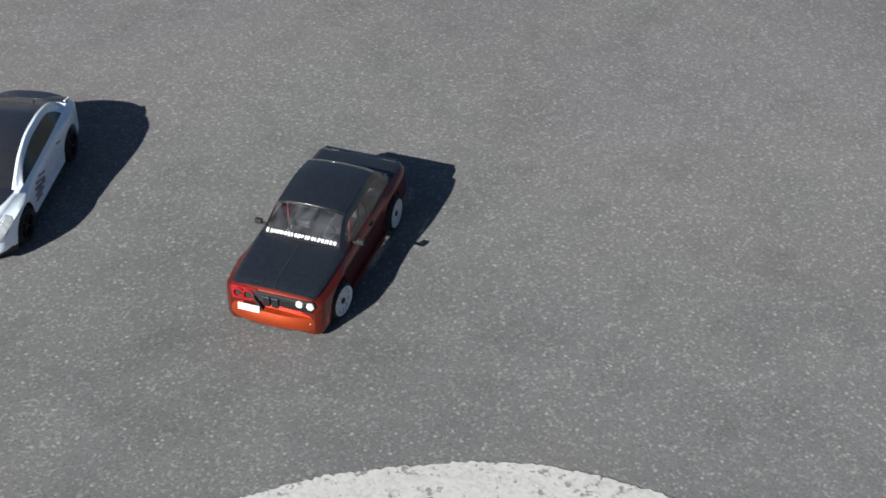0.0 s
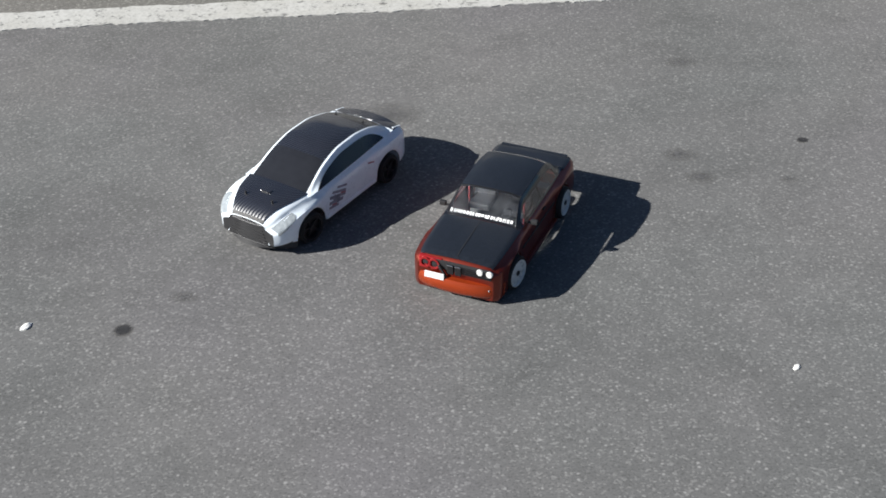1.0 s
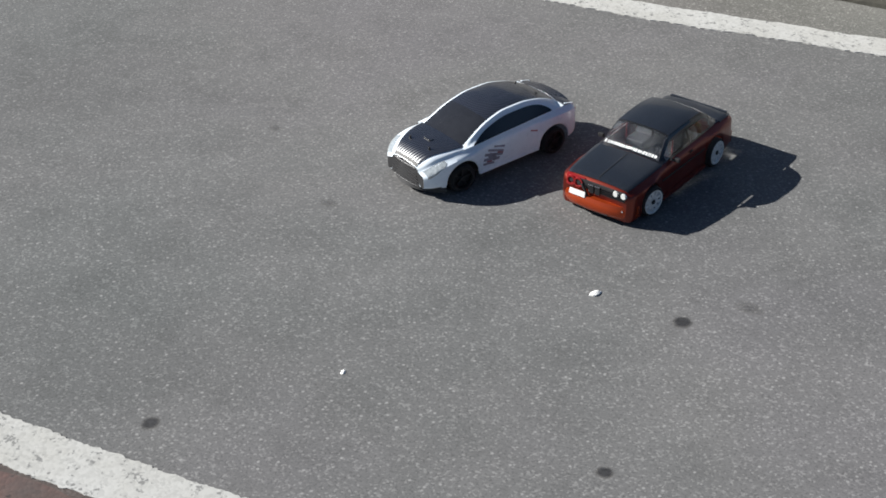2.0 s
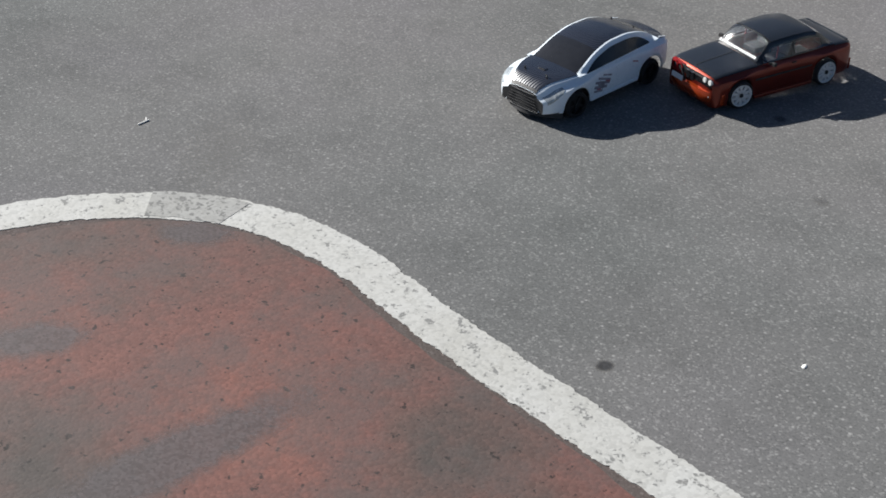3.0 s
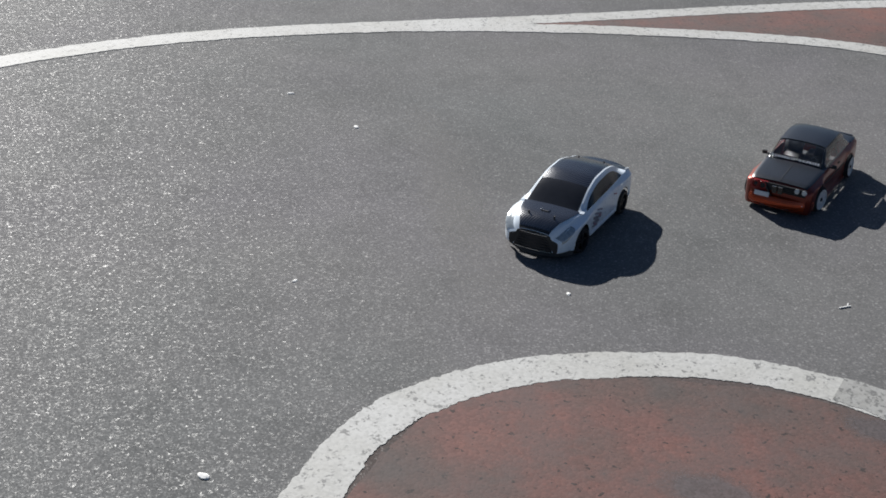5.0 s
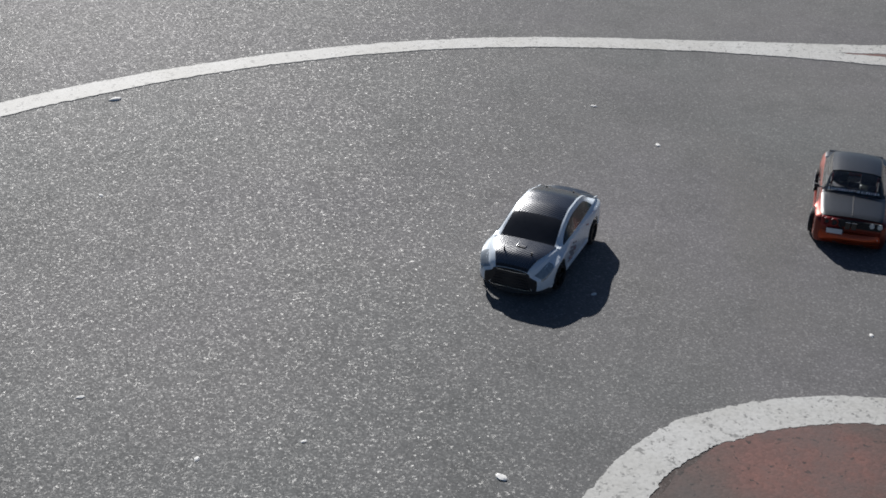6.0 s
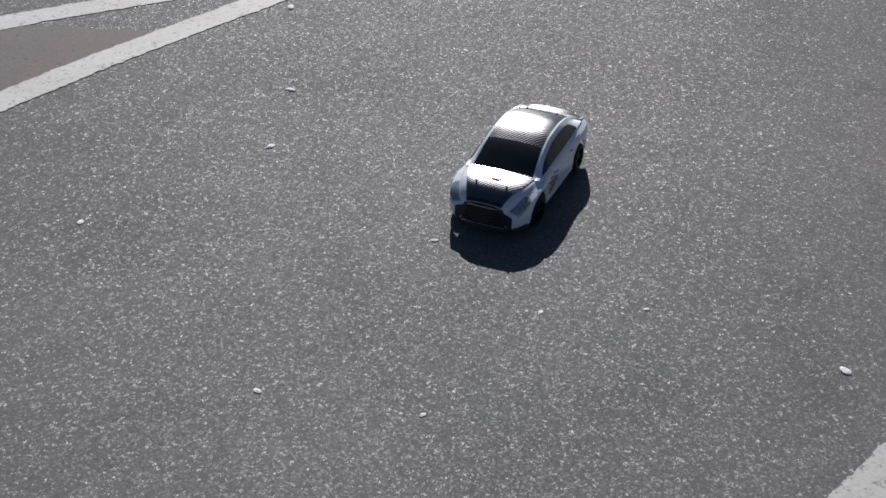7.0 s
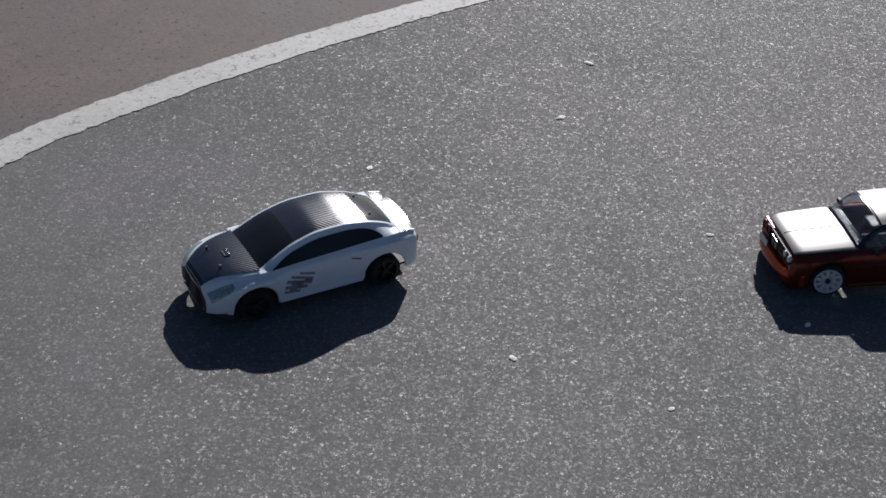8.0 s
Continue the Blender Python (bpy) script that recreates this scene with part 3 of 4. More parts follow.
    bm = box(bmesh.new(), (0.2125, 0.0, 0.0190), (0.0030, 0.074, 0.0035))
    part("bumper_vent", bm, BLACK_PLASTIC, car)
    bm = box(bmesh.new(), (0.2040, 0.063, 0.0345), (0.004, 0.012, 0.0032), Matrix.Rotation(radians(-12), 4, "Z"))
    part("turn_lamp", bm, LAMP_GREY, car)
    for s in (-1, 1):
        bm = box(bmesh.new(), (0.0, s * 0.0890, 0.0165), (0.176, 0.008, 0.0075))
        part("side_skirt", bm, RED_BODY, car)
        bm = box(bmesh.new(), (0.0, s * 0.0868, 0.058), (0.172, 0.002, 0.004))
        part("rub_strip", bm, BLACK_PLASTIC, car)
        bm = box(bmesh.new(), (0.0420, s * 0.0930, 0.0900), (0.008, 0.013, 0.009))
        box(bm, (0.0420, s * 0.084, 0.0870), (0.005, 0.012, 0.003))
        part("mirror", bm, BLACK_PLASTIC, car, "black wing mirror")
        bm = box(bmesh.new(), (-0.2135, s * 0.054, 0.066), (0.003, 0.038, 0.018))
        part("tail_lamp", bm, TAIL_RED, car)
        bm = box(bmesh.new(), (-0.028, s * 0.0868, 0.078), (0.012, 0.003, 0.003))
        part("door_handle", bm, BLACK_PLASTIC, car)
    bm = box(bmesh.new(), (-0.2105, 0, 0.032), (0.012, 0.166, 0.028))
    part("rear_bumper", bm, RED_BODY, car)
    # cockpit
    bm = box(bmesh.new(), (-0.035, 0, 0.034), (0.20, 0.092, 0.006))
    part("cockpit_floor", bm, BLACK_PLASTIC, car)
    bm = box(bmesh.new(), (0.062, 0, 0.080), (0.028, 0.140, 0.014))
    part("dashboard", bm, CABIN_GREY, car)
    for s in (-1, 1):
        bm = box(bmesh.new(), (-0.020, s * 0.036, 0.070), (0.046, 0.042, 0.014))
        box(bm, (-0.045, s * 0.036, 0.090), (0.012, 0.040, 0.046), Matrix.Rotation(radians(-12), 4, "Y"))
        part("bucket_seat", bm, CABIN_GREY, car)
        bm = bmesh.new()
        cyl(bm, (0.000, s * 0.056, 0.084), 0.0016, 0.090, "Z", 8)
        part("cage_post", bm, CAGE_RED, car, "red roll cage tube")
    bm = bmesh.new()
    cyl(bm, (0.000, 0, 0.129), 0.0016, 0.112, "Y", 8)
    part("cage_hoop", bm, CAGE_RED, car)
    bm = lathe(bmesh.new(), [(0.012, -0.001), (0.0135, 0.0), (0.012, 0.001), (0.0105, 0.0), (0.012, -0.001)], 20)
    bm.transform(Matrix.Translation((0.040, 0.036, 0.092)) @ Matrix.Rotation(radians(60), 4, "Z") @ Matrix.Rotation(radians(90), 4, "Z"))
    part("steering_wheel", bm, BLACK_PLASTIC, car, smooth=True)
    chassis(car, -0.19, 0.185, 0.10)
    ws = [wheel(car, "wheel", x, y, 0.0325, 0.026, RIM_WHITE, 10, 0.80, 0.82, 0.23) for x in (0.129, -0.129) for y in (0.0825, -0.0825)]
    return car, ws


# ---- the white car ----
def white_car():
    car = thing("drift_car", "white radio-controlled saloon with carbon-look hood and black wheels", "toy car", "radio-controlled drift cars")
    table = [
        (-0.202, 0.075, 0.066, 0.085, 0.091, 0.038), (-0.195, 0.084, 0.076, 0.092, 0.099, 0.030), (-0.17, 0.0905, 0.081, 0.096, 0.104, 0.027),
        (-0.13, 0.0935, 0.083, 0.098, 0.107, 0.026), (-0.06, 0.0905, 0.085, 0.094, 0.103, 0.026), (0.06, 0.0905, 0.085, 0.090, 0.099, 0.026),
        (0.10, 0.0925, 0.083, 0.086, 0.0965, 0.025), (0.13, 0.0935, 0.079, 0.0860, 0.0960, 0.026), (0.155, 0.0920, 0.075, 0.083, 0.0950, 0.027),
        (0.18, 0.0875, 0.067, 0.0770, 0.0908, 0.028),
        (0.203, 0.0765, 0.057, 0.0650, 0.0790, 0.027), (0.214, 0.063, 0.045, 0.0570, 0.0695, 0.025)]
    top = [
        (-0.165, 0.078, 0.060, 0.1020, 0.1060), (-0.14, 0.080, 0.0615, 0.102, 0.1195), (-0.10, 0.082, 0.064, 0.101, 0.1335), (-0.05, 0.084, 0.0665, 0.0995, 0.1415),
        (-0.01, 0.0845, 0.067, 0.098, 0.1410), (0.042, 0.084, 0.0695, 0.096, 0.1300), (0.117, 0.081, 0.077, 0.0925, 0.0928)]
    sh = Shell(table, top, (-0.1285, 0.1285), 0.0432, 0.028)
    xs = sorted(set(steps(-0.202, 0.214, 76) + [-0.1717, -0.0853, 0.0853, 0.1717]))
    grid_part("body", sh.hull, xs, HULL_V, WHITE_BODY, car, lambda u, v: not (abs(v) < 0.42 and -0.158 < u < 0.110))
    end_cap("rear_panel", sh, -0.202, WHITE_BODY, car)
    end_cap("front_panel", sh, 0.214, BLACK_PLASTIC, car)
    lifted = lambda k: (lambda x, v: sh.hull(x, v, k))
    def on_top(x, y, lift):
        # the point of the shell's upper side over (x, y)
        lo, hi = 0.0, 0.56
        for _ in range(22):
            mid = (lo + hi) / 2
            lo, hi = (mid, hi) if sh.hull(x, mid).y < abs(y) else (lo, mid)
        return Vector((x, y, sh.hull(x, lo).z + lift))

    def hood_half(x):
        return glide([0.113, 0.150, 0.185, 0.214], [0.0715, 0.0635, 0.0505, 0.0375], x)
    across = sym([0, 0.18, 0.36, 0.54, 0.70, 0.84, 0.94, 1.0])
    grid_part("hood", lambda x, k: on_top(x, k * hood_half(x), 0.0018), steps(0.1135, 0.2085, 18), across, CARBON, car, label="black carbon-look hood")
    grid_part("nose_trim", lambda x, k: on_top(x, k * hood_half(x), 0.0014), steps(0.2085, 0.2138, 3), across, BLACK_PLASTIC, car, label="black plastic nose above the grille")
    # air outlet in the middle of the hood: a raised lip over a dark slot
    zc = on_top(0.150, 0, 0).z
    bm = box(bmesh.new(), (0.1500, 0.0, zc + 0.0022), (0.009, 0.022, 0.0030), Matrix.Rotation(radians(6), 4, "Y"))
    part("hood_vent", bm, CARBON, car, "raised vent lip on the hood")
    bm = box(bmesh.new(), (0.1548, 0.0, zc + 0.0022), (0.0024, 0.018, 0.0022))
    part("vent_slot", bm, BLACK_PLASTIC, car)
    grid_part("trunk_lid", lifted(0.0018), steps(-0.198, -0.166, 4), sym([0, 0.12, 0.24, 0.36, 0.44]), CARBON, car)
    cx = sorted(set(steps(-0.165, 0.117, 48) + [0.042]))

    def win(u, v):
        a = abs(v)
        if a < 0.435:
            if 0.042 < u < 0.118:
                return "windshield"
            if -0.162 < u < -0.105:
                return "rear_window"
            if -0.105 < u < 0.042:
                return "roof"
            return ""
        return ""
    grid_part("cabin_frame", sh.cabin, cx, CAB_V, WHITE_BODY, car, lambda u, v: not win(u, v))
    for nm, mat in (("windshield", TINTED), ("rear_window", TINTED), ("roof", CARBON)):
        grid_part(nm, sh.cabin, cx, CAB_V, mat, car, lambda u, v, nm=nm: win(u, v) == nm, label="black carbon-look roof" if nm == "roof" else "dark tinted window")
    for s in (1, -1):
        def pane(u, k, s=s):
            f = 1.0
            if u < 0.20:
                f = math.sqrt(max(0.0, 1 - (1 - u / 0.20) ** 2))
            elif u > 0.82:
                f = math.sqrt(max(0.0, 1 - ((u - 0.82) / 0.18) ** 2))
            return sh.cabin(-0.128 + 0.222 * u, s * (0.965 - 0.425 * f * k), 0.0012)
        grid_part("side_window", pane, [0.003, 0.02, 0.05, 0.09, 0.14] + steps(0.2, 0.82, 12) + [0.87, 0.92, 0.96, 0.985, 0.997], steps(0, 1, 5), TINTED, car,
                  label="dark tinted side window")

    def wing(u, v):
        return Vector((-0.164 - 0.031 * v - 0.006 * (1 - u * u) , u * 0.069, 0.1058 - 0.0030 * v - 0.008 * abs(u) ** 3))
    grid_part("rear_wing", wing, steps(-1, 1, 20), steps(0, 1, 4), CARBON, car, thick=0.003, label="black carbon-look rear wing")
    for s in (-1, 1):
        bm = box(bmesh.new(), (-0.183, s * 0.0725, 0.0970), (0.026, 0.004, 0.007), Matrix.Rotation(radians(-14), 4, "Y"))
        part("wing_support", bm, WHITE_BODY, car)
    # face
    def mouth(u, v):
        w = 0.0365 + 0.012 * (1 - v)
        return Vector((0.2145 + 0.003 * (1 - v) - 0.006 * u * u, u * w, 0.021 + 0.0430 * v))
    grid_part("grille", mouth, steps(-1, 1, 8), steps(0, 1, 5), BLACK_PLASTIC, car, label="large black grille mouth")
    for k in range(5):
        bm = box(bmesh.new(), (0.2165 - 0.0004 * k, 0, 0.026 + 0.0066 * k), (0.002, 0.091 - 0.0042 * k, 0.0014))
        part("grille_slat", bm, BLACK_PLASTIC, car)
    for z, wd in ((0.0636, 0.070), (0.0225, 0.094)):
        bm = bmesh.new()
        for k in range(8):
            # the trim bends back with the grille
            y = (k - 3.5) / 8 * wd
            box(bm, (0.2165 - 1.6 * y * y, y, z), (0.0020, wd / 8 * 1.04, 0.0012), Matrix.Rotation(math.atan(-3.2 * y), 4, "Z").inverted())
        part("grille_trim", bm, CHROME, car)

    def lip(u, v):
        a = abs(u)
        return Vector((0.2190 - 0.044 * a ** 2.0 - 0.004 * v, u * 0.0870, 0.012 + 0.010 * v))
    grid_part("front_lip", lip, steps(-1, 1, 24), [0, 0.5, 1.0], BLACK_PLASTIC, car, thick=0.003)

    def cheek(s, out=0.0):
        def f(u, v):
            inner = 0.0380 + 0.012 * (1 - v)
            y = inner + (0.0880 - inner) * u
            return Vector((0.2145 - 0.003 * v - 0.041 * u ** 1.7 + out, s * y, 0.0250 + (0.0350 - 0.002 * u) * v))
        return f
    for s in (-1, 1):
        grid_part("bumper_cheek", cheek(s), steps(0, 1, 8), steps(0, 1, 5), WHITE_BODY, car)
        grid_part("fog_vent", cheek(s, 0.0012), steps(0.10, 0.88, 7), [0.0, 0.2, 0.30], BLACK_PLASTIC, car)
        grid_part("headlamp", lambda u, w, s=s: sh.hull(0.166 + 0.0425 * u, s * (0.500 + (0.03 + 0.10 * u) * w), 0.0012), steps(0, 1, 10), steps(0, 1, 5), LAMP_GREY, car,
                  label="slanted clear grey headlamp")
        bm = box(bmesh.new(), (0.0, s * 0.0885, 0.029), (0.166, 0.006, 0.008))
        part("side_skirt", bm, WHITE_BODY, car)
        bm = box(bmesh.new(), (-0.2010, s * 0.056, 0.078), (0.004, 0.040, 0.014))
        part("tail_lamp", bm, TAIL_RED, car)
        # scribbled door decal, as bars
        for dx, dz, w, h, turn, mt in ((0.046, 0.060, 0.050, 0.006, -14, DECAL_DARK), (0.040, 0.0675, 0.044, 0.005, -18, DECAL_DARK), (0.052, 0.051, 0.044, 0.0065, -10, DECAL_DARK),
                                       (0.050, 0.056, 0.022, 0.012, -40, DECAL_DARK), (0.030, 0.0745, 0.030, 0.004, -16, DECAL_DARK), (0.060, 0.043, 0.030, 0.005, -8, DECAL_DARK),
                                       (0.028, 0.059, 0.016, 0.005, -24, DECAL_RED), (0.058, 0.0475, 0.014, 0.004, -12, DECAL_RED), (-0.068, 0.078, 0.020, 0.003, -18, DECAL_RED)):
            bm = box(bmesh.new(), (dx, s * 0.0908, dz), (w, 0.0012, h), Matrix.Rotation(radians(turn), 4, "Y"))
            part("door_decal", bm, mt, car, "dark scribbled door decal")
    for s in (-1, 1):
        bm = bmesh.new()
        cyl(bm, (0.174, s * 0.033, 0.0955), 0.0022, 0.007, "Z", 10)
        part("body_post", bm, BLACK_PLASTIC, car)
    for s in (-1, 1):
        bm = bmesh.new()
        cyl(bm, (-0.122, s * 0.034, 0.1285), 0.0020, 0.006, "Z", 10)
        part("body_post", bm, BLACK_PLASTIC, car)
    chassis(car, -0.19, 0.19, 0.11)
    ws = [wheel(car, "wheel", x, y, 0.0315, 0.026, RIM_BLACK, 5, 0.6) for x in (0.129, -0.129) for y in (0.079, -0.079)]
    return car, ws


# ---- along the north side ----
WALL_FOOT = [(-6.0, 3.13), (-4.6, 3.29), (-3.62, 3.42), (-2.2, 3.58), (-0.49, 3.735), (0.25, 3.775), (0.75, 3.86), (1.6, 4.05), (3.0, 4.2)]


def concrete():
    m, n, l, b = material("weathered concrete", 0.88)
    co = world_co(n)
    col = ramp(n, l, noise_tex(n, l, co, 5, 7, 0.7), [(0.28, (0.22, 0.21, 0.20)), (0.45, (0.42, 0.42, 0.42)), (0.62, (0.56, 0.56, 0.57)), (0.8, (0.64, 0.64, 0.65))])
    pits = ramp(n, l, noise_tex(n, l, co, 28, 5, 0.75), [(0.33, (0.35,) * 3), (0.45, (1,) * 3)])
    l.new(mixed(n, l, 1.0, col, pits, "MULTIPLY"), b.inputs["Base Color"])
    bump(n, l, b, noise_tex(n, l, co, 40, 6, 0.7), 0.5, 0.006)
    return m


CONCRETE = concrete()
MOSS = plain("dark moss and soil", (0.045, 0.043, 0.034), 0.95, vary=0.5, scale=30)
LEAF = plain("weed leaf", (0.085, 0.105, 0.030), 0.6, vary=0.45, scale=25)
DRY = plain("dry stalk", (0.30, 0.27, 0.19), 0.8, vary=0.3, scale=25)


def north_side():
    foot = even(smooth_path(WALL_FOOT), 0.04)
    line = even(smooth_path(NORTH), 0.05)
    strip = [p for p in line] + [Vector((3.2, 4.3))] + [p + Vector((0, 0.10)) for p in reversed(foot)]
    tagged(slab("verge", strip, 0.0012, VERGE), "dusty olive-grey asphalt strip below the wall", "ground", kind="structure")
    bm, rows = bmesh.new(), []
    for p in foot:
        row = []
        for k in range(15):
            z = -0.01 + 0.56 * k / 14
            dy = 0.020 * noise.noise((p.x * 5, z * 6, 1)) + 0.010 * noise.noise((p.x * 19, z * 19, 2)) + 0.06 * z
            row.append(bm.verts.new((p.x, p.y + dy, z)))
        row += [bm.verts.new((p.x, p.y + 0.26, 0.56)), bm.verts.new((p.x, p.y + 0.28, -0.01))]
        rows.append(row)
    for a, b in zip(rows, rows[1:]):
        for k in range(16):
            bm.faces.new((a[k], b[k], b[k + 1], a[k + 1]))
    tagged(part("wall_north", bm, CONCRETE, smooth=True), "low rough weathered grey concrete wall", "wall", kind="structure")
    # a ragged heap of soil and moss in the joint between wall and ground
    bm, rows = bmesh.new(), []
    for p in foot:
        w = max(0.006, 0.022 + 0.030 * noise.noise((p.x * 3, 0, 5)) + 0.012 * noise.noise((p.x * 17, 0, 6)))
        rows.append([bm.verts.new((p.x, p.y - w, -0.004)), bm.verts.new((p.x, p.y - w * 0.5, 0.006 + 0.25 * w)), bm.verts.new((p.x, p.y + 0.02, 0.010 + 0.9 * w))])
    for a, b in zip(rows, rows[1:]):
        for k in range(2):
            bm.faces.new((a[k], b[k], b[k + 1], a[k + 1]))
    tagged(part("joint_soil", bm, MOSS), "dark soil and moss along the foot of the wall", "soil", kind="stuff")
    rng = random.Random(3)
    for x, size, lean in ((0.24, 0.55, 0), (0.36, 0.7, 1), (0.48, 1.0, 1), (0.55, 0.7, 0), (0.66, 0.8, 1), (0.80, 0.9, 0), (0.92, 0.6, 1), (1.22, 0.9, 1), (1.34, 0.8, 1), (-3.72, 0.9, 1), (-3.58, 0.7, 0), (-3.9, 0.7, 1)):
        y = float(np.interp(x, [p.x for p in foot], [p.y for p in foot])) - 0.02
        plant = thing("weed", "low green weed growing at the wall foot" if lean else "dry pale weed at the wall foot", "plant", "weeds along the wall")
        plant.matrix_basis = pose(x, y, 0.004)
        for nm, mat, count in (("leaves", LEAF if lean else DRY, 46), ("stalks", DRY, 12)):
            bm = bmesh.new()
            for k in range(count):
                a, tilt = rng.uniform(0, 2 * math.pi), rng.uniform(0.15, 1.25)
                ln, wd = size * rng.uniform(0.022, 0.055), size * (rng.uniform(0.006, 0.012) if nm == "leaves" else 0.0016)
                base = Vector((rng.uniform(-0.035, 0.035) * size, rng.uniform(-0.025, 0.012) * size, 0))
                out = Vector((math.cos(a) * math.sin(tilt), math.sin(a) * math.sin(tilt), math.cos(tilt)))
                side = Vector((-math.sin(a), math.cos(a), 0)) * wd
                start = base + out * ln * rng.uniform(0.0, 0.5)
                mid, tip = start + out * ln * 0.55 + Vector((0, 0, 0.002)), start + out * ln - Vector((0, 0, ln * 0.12))
                q = [bm.verts.new(v) for v in (start, mid + side, tip, mid - side)]
                top = bm.verts.new(mid + Vector((0, 0, wd * 0.35)))
                for i in range(4):
                    bm.faces.new((q[i], q[(i + 1) % 4], top))
            part(nm, bm, mat, plant)["kind"] = "stuff"


# ---- marks and small stones on the ground ----
def stain_material(name, col, alpha, edge=(0.22, 0.62)):
    m, n, l, b = material(name, 0.75)
    co = n.new("ShaderNodeTexCoord").outputs["Generated"]
    cell, cell2, dist = stones(n, l, world_co(n), 215)
    l.new(ramp(n, l, cell, [(0.0, tuple(c * 0.7 for c in col)), (1.0, tuple(c * 1.4 for c in col))]), b.inputs["Base Color"])
    g = n.new("ShaderNodeVectorMath")
    g.operation = "DISTANCE"
    flat = n.new("ShaderNodeVectorMath")
    flat.operation = "MULTIPLY"
    flat.inputs[1].default_value = (1, 1, 0)
    l.new(co, flat.inputs[0])
    l.new(flat.outputs[0], g.inputs[0])
    g.inputs[1].default_value = (0.5, 0.5, 0.0)
    add = n.new("ShaderNodeMath")
    add.operation = "MULTIPLY_ADD"
    l.new(noise_tex(n, l, world_co(n), 30, 5), add.inputs[0])
    add.inputs[1].default_value = 0.30
    l.new(g.outputs["Value"], add.inputs[2])
    fade = ramp(n, l, add.outputs[0], [(edge[0], (alpha,) * 3), (edge[1], (0, 0, 0))])
    l.new(fade, b.inputs["Alpha"])
    return m


OIL = stain_material("soaked-in oil", (0.075, 0.075, 0.078), 0.8)
FAINT = stain_material("faint tyre dirt", (0.085, 0.085, 0.086), 0.38)
RUBBED = stain_material("rubbed grey-brown paint", (0.066, 0.057, 0.060), 0.85, (0.40, 0.62))
TAR = stain_material("tar spot", (0.026, 0.026, 0.028), 1.0, (0.42, 0.62))
PALE = plain("pale stone", (0.88, 0.87, 0.84), 0.8, vary=0.15, scale=90)
BROWN_LEAF = plain("dark brown dry leaf", (0.035, 0.030, 0.028), 0.7, vary=0.4, scale=60)


def flat_spot(name, x, y, rx, ry, mat, label, category, seed, z=0.0012, turn=0):
    bm = bmesh.new()
    rim = []
    for k in range(22):
        a = 2 * math.pi * k / 22
        w = 1 + 0.30 * noise.noise((math.cos(a) * 1.3, math.sin(a) * 1.3, seed))
        rim.append((rx * w * math.cos(a), ry * w * math.sin(a)))
    mid = bm.verts.new((0, 0, z + 0.0006))
    ring = [bm.verts.new((px * 0.6, py * 0.6, z + 0.0004)) for px, py in rim]
    edge = [bm.verts.new((px, py, z)) for px, py in rim]
    low = [bm.verts.new((px * 1.01, py * 1.01, -0.002)) for px, py in rim]
    for k in range(22):
        j = (k + 1) % 22
        bm.faces.new((mid, ring[k], ring[j]))
        bm.faces.new((ring[k], edge[k], edge[j], ring[j]))
        bm.faces.new((edge[k], low[k], low[j], edge[j]))
    ob = tagged(part(name, bm, mat), label, category, "spots on the asphalt", "")
    ob.matrix_basis = pose(x, y, 0, 0, 0, turn)
    ob.visible_shadow = False
    return ob


def pebble(x, y, size, seed, label="small pale stone lying on the asphalt"):
    bm = bmesh.new()
    bmesh.ops.create_icosphere(bm, subdivisions=2, radius=1.0)
    for v in bm.verts:
        v.co *= 1 + 0.28 * noise.noise(v.co * 1.4 + Vector((seed * 7.1, 0, 0)))
        v.co = Vector((v.co.x * size, v.co.y * size * 0.62, max(v.co.z, -0.5) * size * 0.26))
    ob = tagged(part("pebble", bm, PALE), label, "stone", "pale stones on the asphalt")
    ob.matrix_basis = pose(x, y, size * 0.06, 0, 0, seed * 67 % 180)


